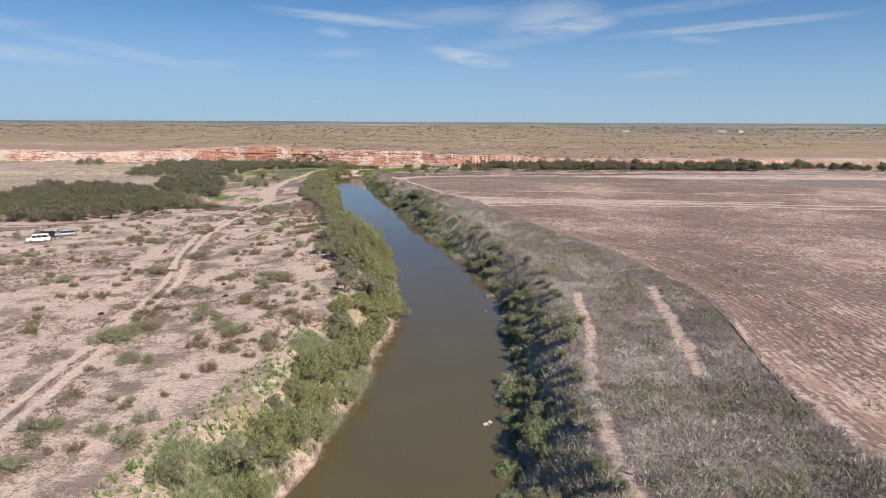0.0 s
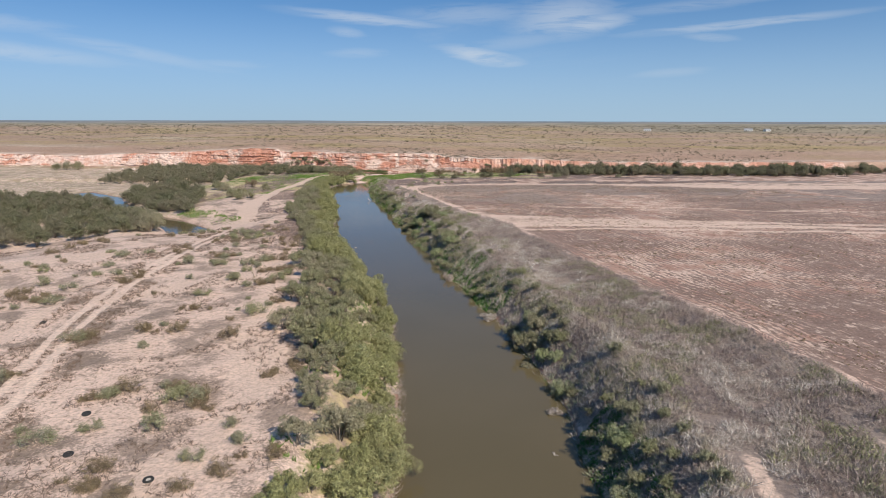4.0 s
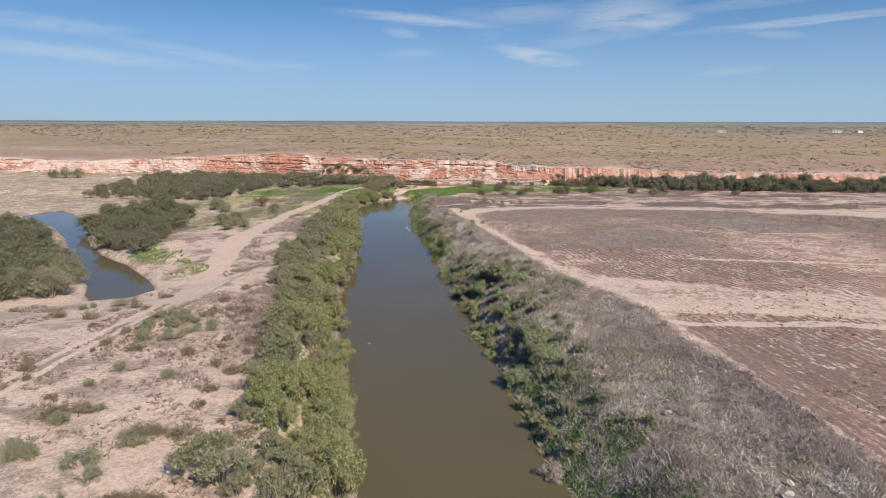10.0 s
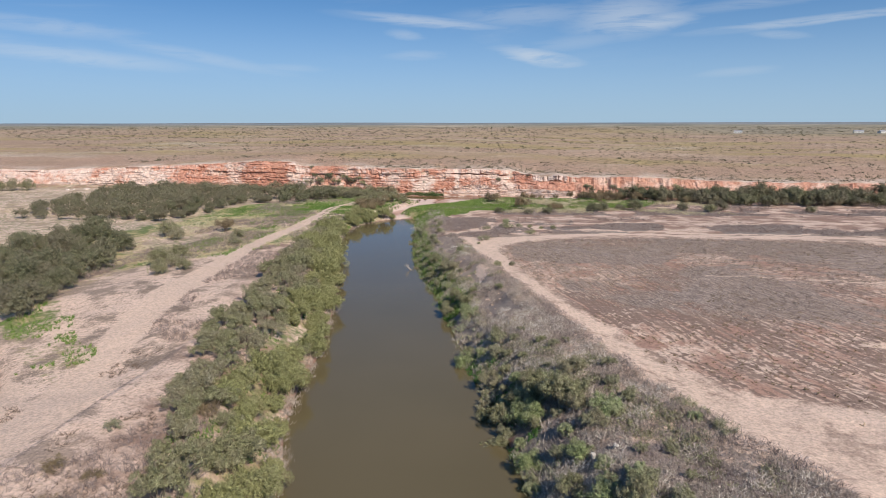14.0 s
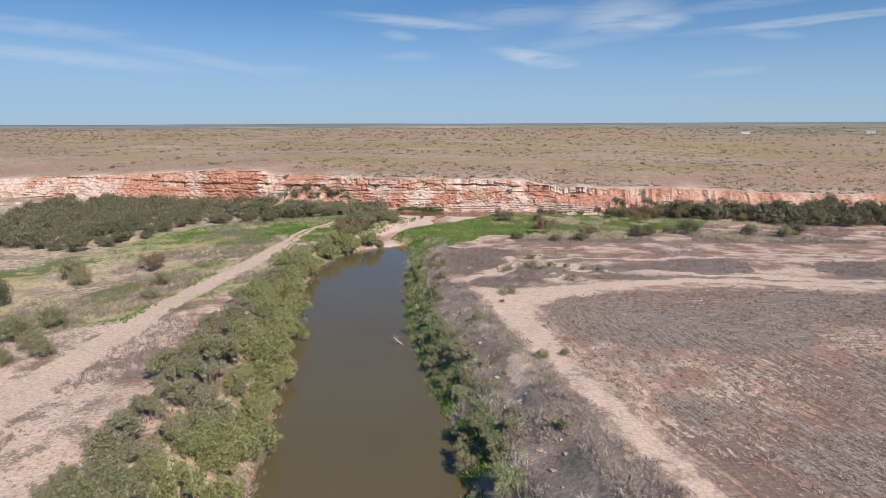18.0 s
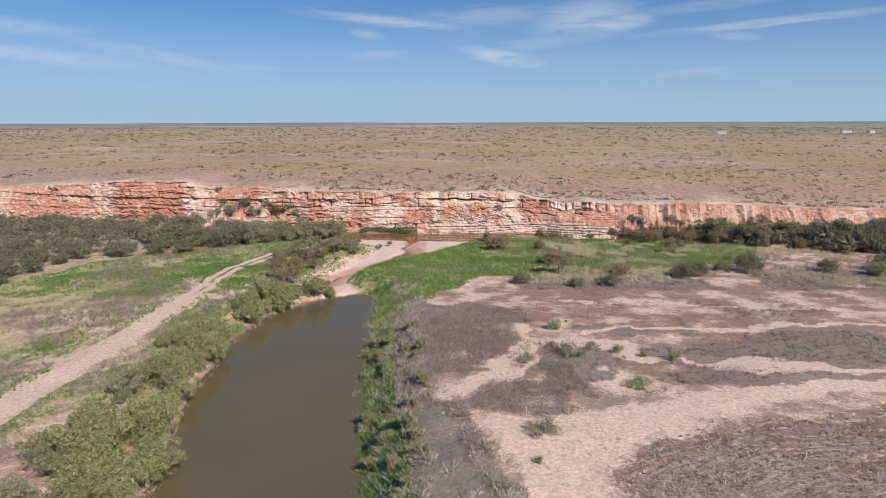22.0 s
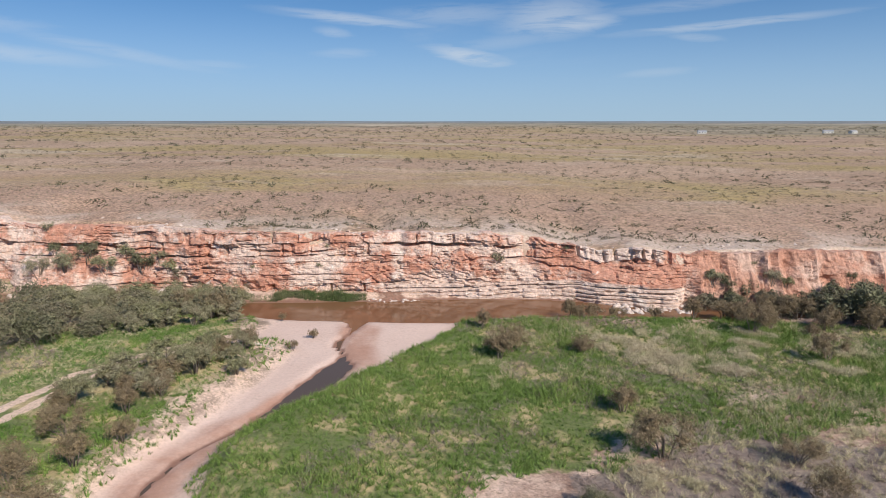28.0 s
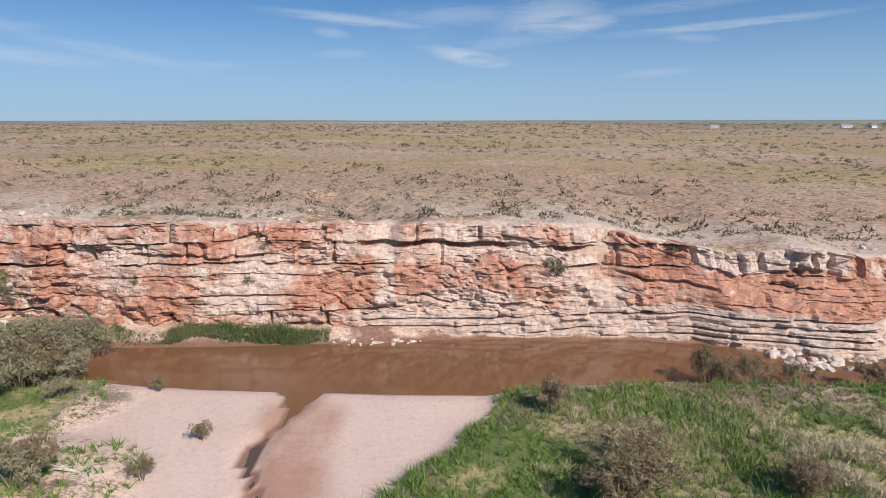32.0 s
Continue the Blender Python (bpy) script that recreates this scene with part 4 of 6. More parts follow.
def joined(pieces):
    vs, fs, at = [], [], 0
    for v, f in pieces:
        vs.append(v)
        fs.append(f + at)
        at += len(v)
    return np.vstack(vs), np.vstack(fs)


def bush_meshes(name, seed, radius, tall, leaves, long, leaf, lobes=9, slim=0.42, low=0.0, show=0.0):
    """Crown and trunk of one bush: small leaf sprays in clumps over a cluster of lobes, on spreading stems."""
    rng = np.random.RandomState(seed)
    leaves, long, slim = int(leaves * 4.0), long * 0.54, slim * 0.82
    ang, out = rng.uniform(0, 6.283, lobes), np.sqrt(rng.uniform(0, 1, lobes)) * radius * 0.68
    rad = rng.uniform(0.24, 0.46, lobes) * radius
    rise = (0.42 + 0.46 * (1 - (out / radius) ** 2) * rng.uniform(0.45, 1.2, lobes) - low) * tall
    cen = np.stack((np.cos(ang) * out, np.sin(ang) * out, np.maximum(rise, rad * 0.45)), -1)
    # each lobe carries clumps of its own, with dark gaps between them
    each = 6
    own = np.repeat(np.arange(lobes), each)
    head = unit(rng.normal(0, 1, (lobes * each, 3)) + (0, 0, 0.45))
    size = rng.uniform(0.34, 0.60, lobes * each) * rad[own]
    mid = cen[own] + head * (rad[own] * rng.uniform(0.62, 0.98, lobes * each))[:, None]
    pick = rng.choice(lobes * each, leaves, p=size ** 2 / (size ** 2).sum())
    way = unit(rng.normal(0, 1, (leaves, 3)) + head[pick] * 0.7 + (0, 0, 0.35))
    pts = mid[pick] + way * (size[pick] * (1 - 0.45 * rng.uniform(0, 1, leaves) ** 2.2))[:, None]
    # dead inner twigs and old leaves close the view through the crown
    inner = rng.uniform(0, 1, leaves) < 0.14
    pts = np.where(inner[:, None], cen[own[pick]] + way * (rad[own[pick]] * rng.uniform(0.2, 0.62, leaves))[:, None], pts)
    pts[:, 2] = np.maximum(pts[:, 2], rng.uniform(0.02, 0.25, leaves) * long)
    long_ = long * rng.choice((0.6, 0.9, 1.35), (leaves, 1), p=(0.4, 0.4, 0.2)) * np.where(inner, 2.0, 1.0)[:, None]
    crown = fill(bpy.data.meshes.new(name + "_crown"), *sprays(rng, pts, unit(np.cross(way, rng.normal(0, 1, (leaves, 3)))) + way * rng.choice((0.2, 1.3), (leaves, 1), p=(0.62, 0.38)) + (0, 0, 0.2), way + rng.normal(0, 0.22, (leaves, 3)), long_, long_ * slim), leaf)
    wood = []
    for i in range(min(lobes, 6)):
        c, b = cen[i], rng.normal(0, 0.06, 3) * radius
        k = c * (0.45, 0.45, 0.5) + b
        r = 0.035 * radius ** 0.6
        stem = len(wood)
        wood.append((((c[0] * 0.08, c[1] * 0.08, -0.6), k, c), (r * 1.5, r, r * 0.5), (0, 0) if i else None))
        for j in range(2):
            tip = c + unit(rng.normal(0, 1, (1, 3)) + (0, 0, 0.5))[0] * rad[i] * (0.9 + show)
            wood.append(((c, (c + tip) / 2 + rng.normal(0, 0.05, 3) * radius, tip), (r * 0.5, r * 0.3, r * 0.1), (stem, 2)))
    return fill(bpy.data.meshes.new(name + "_trunk"), *limbs(wood, 3), BARK), crown


def bush(name, meshes, label, category, group):
    top = tagged(new(name), label, category, group)
    part("trunk", meshes[0], top)
    part("crown", meshes[1], top)
    return top


def planted(kinds, spots, scale=(0.8, 1.25), seed=1, sink=0.05):
    """The first bush of each kind goes to a spot, the rest are copies. A spot is x, y and perhaps a size."""
    rng = random.Random(seed)
    for spot in spots:
        x, y = spot[:2]
        s = rng.uniform(*scale) * (spot[2] if len(spot) > 2 else 1)
        m = pose(x, y, float(height(x, y)) - sink, 0, 0, rng.uniform(0, 360)) @ Matrix.Diagonal((s * rng.uniform(0.88, 1.15), s, s * rng.uniform(0.82, 1.15), 1))
        k = kinds[rng.randrange(len(kinds))]
        if "used" in k:
            copy_thing(k["ob"], m).matrix_basis = m
        else:
            k["used"] = True
            k["ob"].matrix_basis = m


def kinds_of(name, label, category, group, leaf, specs):
    return [{"ob": bush(name, bush_meshes(name, i * 17 + len(label), *spec, leaf, **more), label, category, group)} for i, (spec, more) in enumerate(specs)]


def scatter(seed, count, box, keep, gap=0.0):
    """Spots in a box for which keep(x, y) holds, no nearer to each other than gap."""
    rng = np.random.RandomState(seed)
    x, y = rng.uniform(box[0], box[1], count), rng.uniform(box[2], box[3], count)
    ok = keep(x, y)
    x, y = x[ok], y[ok]
    if gap <= 0:
        return x, y
    cells, out = {}, []
    for a, b in zip(x, y):
        c = (int(a // gap), int(b // gap))
        if all((a - p) ** 2 + (b - q) ** 2 >= gap * gap for i in (-1, 0, 1) for j in (-1, 0, 1) for p, q in cells.get((c[0] + i, c[1] + j), ())):
            cells.setdefault(c, []).append((a, b))
            out.append((a, b))
    return out


def tufts(name, xy, blades, long, wide, spread, leaf, label, category, seed=3, size=None, lift=0.0):
    """Many small plants in one mesh: blades that fan out from each spot."""
    rng = np.random.RandomState(seed)
    x, y = (np.repeat(np.asarray(v), blades) for v in xy)
    n = len(x)
    s = np.repeat(np.ones(len(xy[0])) if size is None else size, blades)[:, None]
    lean = unit(np.stack((rng.normal(0, spread, n), rng.normal(0, spread, n), np.ones(n)), -1))
    x = x + rng.normal(0, 0.22, n) * long * s[:, 0] * spread
    y = y + rng.normal(0, 0.22, n) * long * s[:, 0] * spread
    at = np.stack((x, y, height(x, y) + lift), -1) + lean * long * s * 0.38
    face = np.stack((rng.normal(0, 1, n), rng.normal(0, 1, n), rng.normal(0.6, 0.5, n)), -1)
    me = fill(bpy.data.meshes.new(name), *sprays(rng, at, lean, face, long * s, wide * s), leaf)
    return tagged(new(name, me), label, category, kind="stuff")


def mounds(name, xy, sizes, cards, leaf, label, category, seed=3, long=0.75, slim=0.66):
    """Low bushes too many to count, in one mesh: a heap of sprays for each."""
    rng = np.random.RandomState(seed)
    x, y, r = (np.repeat(np.asarray(v), cards) for v in (*xy, sizes))
    n = len(x)
    way = unit(rng.normal(0, 1, (n, 3)) * (1, 1, 0.7) + (0, 0, 0.5))
    way[:, 2] = np.abs(way[:, 2])
    k = rng.uniform(0.55, 1.0, n) * r
    px, py = x + way[:, 0] * k, y + way[:, 1] * k
    at = np.stack((px, py, height(px, py) + way[:, 2] * k * 0.75), -1)
    me = fill(bpy.data.meshes.new(name), *sprays(rng, at, way + rng.normal(0, 0.6, (n, 3)) + (0, 0, 0.3), way + rng.normal(0, 0.5, (n, 3)), r[:, None] * long, r[:, None] * long * slim), leaf)
    return tagged(new(name, me), label, category, kind="stuff")


def left_x(y):
    return np.interp(y, BANKS[:, 0], BANKS[:, 1])


def right_x(y):
    return np.interp(y, BANKS[:, 0], BANKS[:, 2])


def off_track(x, y, d=2.2):
    return dist_line(x, y, TRACK) > d


DUMPED = ((3, 203), (3.2, 200), (2.2, 198), (7, 196), (6.2, 193), (8, 191), (7.3, 188), (14, 177), (13, 175), (12.6, 173.6), (-8, 233), (-6, 233), (-10.5, 229))


def off_cut(x, y):
    """Away from the face and the bare rim of the cut bank, and from the dumped concrete."""
    d = x - right_x(y)
    clear = np.min([np.hypot(x - a, y - b) for a, b in DUMPED], 0) > 1.3
    return clear & ((d < 5.6) | (d > 10.0) | (y < 272) | (y > 352) | (fractal(x, y, 4, 2) > 0.56))


BERM_AREA = (*BERM, (-36, 345), *[(r, y) for y, _, r in BANKS[::-1] if 20 <= y <= 345])

# salt cedars along the left bank
wide_l = lambda y: np.interp(y, (40, 58, 80, 97, 112, 124, 131, 157, 175, 182, 227, 240, 260, 270, 303, 322, 343, 376, 400), (3.5, 4, 5, 6.5, 8.5, 10.5, 14.5, 15.5, 13, 10.5, 9.5, 11, 14.5, 15, 13.5, 10.5, 8, 6.5, 5))
cedars = kinds_of("salt_cedar", "yellow-green salt cedar shrub on the river bank", "shrub", "salt cedars on the bank", CEDAR,
                  [((2.5, 3.6, 3100, 0.32), {"lobes": 18, "low": 0.12, "slim": 0.38}), ((2.9, 4.2, 3600, 0.34), {"lobes": 22, "low": 0.12, "slim": 0.38}), ((2.1, 3.0, 2600, 0.30), {"lobes": 16, "low": 0.12, "slim": 0.38})])
olives = kinds_of("olive_shrub", "grey-olive salt cedar shrub, partly bare", "shrub", "grey-olive shrubs on the bank", OLIVE,
                  [((2.3, 3.2, 1750, 0.34), {"lobes": 15, "show": 0.15, "low": 0.1, "slim": 0.34}), ((1.9, 2.6, 1400, 0.31), {"lobes": 13, "show": 0.15, "low": 0.1, "slim": 0.34})])
spots = scatter(3, 14000, (-80, 10, 36, 402), lambda x, y: (left_x(y) - 0.1 - x > 0) & (left_x(y) - 0.1 - x < wide_l(y)) & ((y < 340) | (fractal(x, y, 7, 2) > 0.44)), 2.35)
inland = lambda p: float(left_x(p[1])) - p[0]
first = [p for p in spots if inland(p) < 4.8 + 3 * math.sin(p[1] * 0.21)][:300]
planted(cedars, first, (0.62, 1.28), 4, 0.5)
planted(olives, [p for p in spots if p not in first][:165], (0.62, 1.25), 7, 0.3)
greens = kinds_of("green_shrub", "fresh green leafy shrub on the river bank", "shrub", "green shrubs on the banks", BRIGHT,
                  [((1.9, 2.0, 1700, 0.29), {"lobes": 15, "low": 0.22}), ((1.5, 1.6, 1300, 0.26), {"lobes": 12, "low": 0.22}), ((2.2, 2.3, 1900, 0.30), {"lobes": 17, "low": 0.22})])
bank_r = lambda y: np.interp(y, (60, 150, 160, 200, 230, 250, 262, 290, 372), (3.3, 3.4, 3.8, 4.2, 8, 9, 7, 4.5, 4))
spots = scatter(8, 9000, (-75, 20, 40, 372), lambda x, y: (x - right_x(y) > -0.5) & (x - right_x(y) < bank_r(y)) & (fractal(x, y, 14, 2) > 0.33) & off_cut(x, y), 1.9)
spots = [p for i, p in enumerate(spots) if not 150 < p[1] < 206 and (p[1] < 252 or i % 3 == 0)]
spots += scatter(9, 900, (-30, -5, 44, 150), lambda x, y: (left_x(y) + 0.4 - x > 0) & (left_x(y) + 0.4 - x < 6) & (fractal(x, y, 10, 2) > 0.5), 3.0)
planted(greens, spots[::2][:130], (0.6, 1.1), 5, 0.4)
planted(olives, spots[1::2][:130], (0.5, 0.95), 25, 0.3)
planted(greens, [(-6, 240, 1.15), (-13, 247, 0.9), (2, 238, 0.62), (-17, 372, 0.75)], (0.95, 1.05), 12, 0.1)
weeds = kinds_of("weed_bush", "tall grey-green weed bush on the bank top", "bush", "weed bushes on the bank top", SAGE,
                 [((1.2, 1.35, 620, 0.30), {"slim": 0.3}), ((0.9, 1.1, 480, 0.27), {"slim": 0.3})])
spots = scatter(10, 9000, (-75, 20, 40, 372), lambda x, y: (x - right_x(y) > 0.5) & (x - right_x(y) < bank_r(y) + 4.5) & (fractal(x, y, 9, 2) > 0.38) & off_cut(x, y), 2.2)
planted(olives, [(-10, 243, 1.2), (-12, 246.5, 1.05)], (0.95, 1.05), 26, 0.2)
planted(weeds, spots[:300], (0.75, 1.3), 15, 0.1)

# dark grove round the old river arm and under the cliff
GROVE_A = ((-179, 212), (-134, 206), (-112, 214), (-97, 221), (-91, 230), (-95, 246), (-114, 266), (-137, 294), (-152, 312), (-190, 312))
GROVE_B = ((-96, 274), (-110, 282), (-122, 295), (-133, 308), (-147, 332), (-138, 356), (-118, 340), (-106, 308))
GROVE_C = ((-190, 388), (-135, 386), (-126, 400), (-122, 425), (-102, 432), (-86, 450), (-66, 463), (-74, 473), (-122, 476), (-200, 474))
GROVE_D = ((52, 448), (72, 440), (110, 436), (180, 432), (330, 424), (330, 468), (180, 474), (110, 472), (60, 474), (18, 470), (24, 463))
grove = kinds_of("grove_tree", "dense grey-green salt cedar tree with dark stems", "tree", "grove by the old river arm", DARK,
                 [((3.9, 4.6, 1200, 0.63), {"lobes": 17, "low": 0.14}), ((4.6, 5.2, 1300, 0.68), {"lobes": 19, "low": 0.14}), ((3.3, 3.9, 1050, 0.58), {"lobes": 13, "low": 0.14})])
spots = []
for i, (g, gap, most) in enumerate(((GROVE_A, 4.9, 200), (GROVE_B, 4.6, 80), (GROVE_C, 5.0, 250))):
    gx, gy = [p[0] for p in g], [p[1] for p in g]
    spots += scatter(20 + i, 6000, (min(gx), max(gx), min(gy), max(gy)), lambda x, y: (inside(x, y, g) > 0) & (inside(x, y, POND) < -1.5) & (inside(x, y, POOL) < -1) & (fractal(x, y, 15, 2) > 0.27), gap)[:most]
spots.sort(key=lambda p: math.hypot(p[0] + 60, (p[1] - 260) * 0.6))
far_spots, stand_spots, spots = spots[:255], spots[255:], []
spots += [(-90, 347.5, 0.6), (-88.6, 310, 0.8), (-92, 320, 0.8), (-94, 314, 0.9), (-116, 357), (-110, 352, 0.8), (-94, 239), (-91, 235), (-96, 246), (-102, 253), (-96, 230), (-101, 240), (-107, 259), (-100, 248, 0.9), (-113, 266), (-92, 452), (-86, 456), (-80, 459), (-74, 464, 1.1), (-78, 468), (-84, 464), (-90, 460), (-97, 456), (-95, 470, 1.1), (-88, 472, 1.05), (-104, 474, 1.05), (-100, 448), (-110, 444), (-70, 466, 0.9), (-80, 470, 1.2), (-75, 471, 1.05), (-86, 468, 1.3), (-92, 466, 1.3), (-70, 470, 0.85), (-97, 464, 1.2), (-82, 474, 0.6), (-98, 478, 0.5), (-108, 478, 0.5), (-90, 478, 0.45), (-253, 466), (-247, 468), (-258, 464), (-88, 303, 0.8), (-84, 306, 0.6), (-86, 336, 0.5), (55, 415, 0.9), (90, 418, 0.8)]
near_grove = kinds_of("grove_tree", "dense grey-green salt cedar tree with dark stems", "tree", "grove by the old river arm", OLIVE,
                      [((4.2, 4.4, 3600, 0.36), {"lobes": 20, "low": 0.16}), ((3.5, 3.6, 3000, 0.34), {"lobes": 17, "low": 0.16})])
planted(near_grove, spots, (0.8, 1.2), 6, 0.25)
dark_bush = kinds_of("dark_shrub", "round dark green shrub on brown bare ground", "shrub", "dark shrubs on the flat", DARK, [((3.4, 3.2, 3000, 0.32), {"lobes": 18, "low": 0.16})])
planted(dark_bush, [(14, 411, 1.0), (17.5, 412, 0.8), (29, 416, 1.05), (24, 417, 0.7), (-3, 402, 0.62), (46, 418, 0.9), (59.3, 420, 1.1), (-9.4, 401.5, 0.6), (-19.5, 404.2, 0.55)], (0.95, 1.05), 29, 0.2)
planted(grove, far_spots, (0.72, 1.15), 28, 0.25)


def stand(name, spots, leaf, label, seed):
    """A far stand of trees as one mesh: light crowns at many places."""
    rng = np.random.RandomState(seed)
    crowns = []
    for k in range(3):
        me = bush_meshes(name, seed + k, 3.9, 4.6, 360, 0.86, leaf, lobes=15, low=0.14)[1]
        v = np.empty(len(me.vertices) * 3, np.float32)
        me.vertices.foreach_get("co", v)
        crowns.append(v.reshape(-1, 3))
    pieces = []
    for i, (x, y) in enumerate(spots):
        a, k = rng.uniform(0, 6.283), rng.uniform(0.72, 1.15)
        v = crowns[i % 3] @ np.array(((math.cos(a), math.sin(a), 0), (-math.sin(a), math.cos(a), 0), (0, 0, rng.uniform(0.85, 1.15)))) * k
        pieces.append((v + (x, y, float(height(x, y)) - 0.25), np.arange(len(v)).reshape(-1, 3)))
    return tagged(new(name, fill(bpy.data.meshes.new(name), *joined(pieces), leaf)), label, "trees", kind="stuff")


stand("far_grove", stand_spots, DARK, "far stand of grey-green salt cedars under the cliff", 310)
belt = kinds_of("belt_tree", "dark green bushy tree in the belt under the low cliff", "tree", "tree belt under the low cliff", DARK,
                [((3.6, 4.2, 950, 0.66), {"lobes": 15, "low": 0.18}), ((2.9, 3.3, 950, 0.58), {"lobes": 13, "low": 0.18})])
spots = scatter(24, 5000, (18, 330, 440, 477), lambda x, y: (inside(x, y, GROVE_D) > 0) & (inside(x, y, POOL) < 0.5), 5.0)
spots.sort(key=lambda p: p[0])
planted(belt, [(16, 470, 0.8), (21, 471, 0.7), (27, 470, 0.9), (33, 471, 0.7), (40, 472, 0.9), (25, 474, 0.55), (37, 475.5, 0.5), (47, 474, 0.7)] + spots[:150] + spots[150::3][:60], (0.95, 1.75), 16, 0.3)
rusts = kinds_of("tamarisk", "grey-brown half-bare tamarisk bush with rusty tips", "bush", "half-bare bushes on the flood ground", RUST,
                 [((2.4, 3.0, 1900, 0.30), {"show": 0.3, "slim": 0.3, "lobes": 13}), ((1.9, 2.5, 1500, 0.28), {"show": 0.3, "slim": 0.3, "lobes": 12})])
planted(olives, [(-76, 466, 1.6), (-72, 457, 1.4), (-76, 456, 1.5), (-80, 453, 1.3), (-64, 441, 1.25), (-68, 437, 1.5), (-63.5, 435, 1.3), (-60.5, 445, 1.05), (-60, 439.5, 0.9), (-71, 462, 1.6), (-68, 463.5, 1.3), (-73, 467, 1.4), (-66, 459, 0.9), (-58.5, 436, 0.8), (-83, 460, 1.5), (-71, 431, 1.3), (-66, 429, 1.2), (-74, 426, 1.2)], (0.95, 1.1), 27, 0.15)
planted(rusts, [(-12.3, 444, 0.7), (15, 461, 1.0), (18, 460, 0.9), (-8, 463.6, 0.9), (-24, 442, 1.2), (-25.5, 456), (-22, 445.5, 1.1), (-11, 413, 1.15), (-1, 404), (1, 412), (-12, 424, 0.9), (-12, 444, 0.7), (21, 441), (25, 452), (30, 456), (17, 459), (10, 461), (-6, 463.6, 1.0), (-10, 463.8, 0.9), (-2, 463, 0.9), (4, 462.5), (36, 455),
                (42, 459), (-66, 432, 1.3), (-63.5, 437, 1.2), (-70, 418, 1.3), (-67, 424, 1.2), (-62, 441, 1.1), (-60, 446, 0.9), (-74, 424, 1.0), (-65, 428, 1.0), (-69, 429, 1.1), (-73, 432, 0.9), (-66, 412, 1.1), (-70, 409, 1.0), (-66, 404, 1.0), (-64, 417, 0.8), (-102, 365, 1.1), (-100, 362), (-70, 462, 1.3), (-76, 464, 1.2), (-52, 453, 0.6), (-54, 447.5, 0.5), (-59, 462, 0.5), (48, 452), (55, 447), (66, 452), (24, 463), (33, 464)] + [(x, y, 1.1) for x, y in scatter(90, 900, (16, 96, 452, 471), lambda x, y: (inside(x, y, POOL) < -0.5) & (y > 452 + 0.1 * (x - 16)), 4.5)[:34]], (0.85, 1.3), 9, 0.12)

# sage and saltbush on the open sand
sages = kinds_of("saltbush", "low grey-green saltbush mound on bare sand", "bush", "low bushes on the sand", SAGE,
                 [((1.35, 0.85, 700, 0.20), {"low": 0.1, "lobes": 12}), ((1.0, 0.6, 500, 0.18), {"low": 0.1}), ((1.7, 0.95, 900, 0.21), {"low": 0.15, "lobes": 15})])
spots = [(-35, 51, 1.8), (-34, 47, 1.5), (-37, 54, 1.2), (-42, 80, 1.2), (-34, 86, 1.5), (-37, 88), (-31, 60), (-27, 51), (-29, 54, 0.9), (-22, 47), (-40, 69), (-37, 72), (-38, 61), (-43, 88), (-29, 83), (-68, 108), (-42, 105), (-39, 103), (-38, 113), (-33, 115, 1.3), (-31, 112), (-36, 106),
         (-30, 106, 1.2), (-31, 141, 1.2), (-42, 135), (-24, 100, 0.8), (-21, 103, 1.3), (-23, 106), (-41, 127), (-52, 194), (-50, 181), (-56, 177), (-49, 175, 0.8), (-40, 177), (-34, 165, 0.8), (-48, 184, 0.7), (-55, 215, 1.3), (-52, 213), (-57, 219, 1.2), (-59, 212), (-53, 219), (-78, 225), (-72, 229), (-69, 234),
         (-23, 332, 1.0), (-15, 307, 0.9), (-18, 305, 0.9), (-18, 363), (-22, 348, 0.6), (4, 236, 0.8), (-22, 337, 1.1), (-23, 347, 0.7), (-10, 349), (-13, 362, 1.3), (-10, 361, 1.2), (-16, 360, 1.2), (-22, 357), (-7, 360), (-4, 358, 1.1), (15.5, 60, 0.8), (19, 84, 1.1)]
spots += [(-33, 89, 1.6), (-31.5, 87, 1.4), (-34.5, 90, 1.2), (-41.8, 80.2, 1.9), (-43, 78.5, 1.4), (-43, 87.6, 1.4), (-28.1, 82.8, 1.5), (-27, 80.5, 1.1), (-36.3, 71.5, 1.5), (-30.5, 113.4, 1.4), (-28.5, 111.5, 1.2), (-38, 113, 1.2), (-51, 129, 1.2), (-52.4, 116, 1.5), (-32.8, 164.7, 1.1), (-41.3, 160.8, 1.3), (-40.2, 178, 1.0), (-55.4, 176.1, 1.7), (-57, 175, 1.2), (-48.4, 174.5, 1.2)]
spots += [(-55 + 7 * math.cos(k * 2.4) * (k / 16) ** 0.5, 212 + 6.5 * math.sin(k * 2.4) * (k / 16) ** 0.5, 1.1) for k in range(16)]
spots += scatter(31, 6000, (-125, -15, 42, 235), lambda x, y: (left_x(y) - x > 11) & off_track(x, y) & (fractal(x, y, 13, 3) > 0.56) & (height(x, y) > 2.5), 2.6)[:130]
planted(sages, spots, (0.65, 1.15), 14, 0.03)

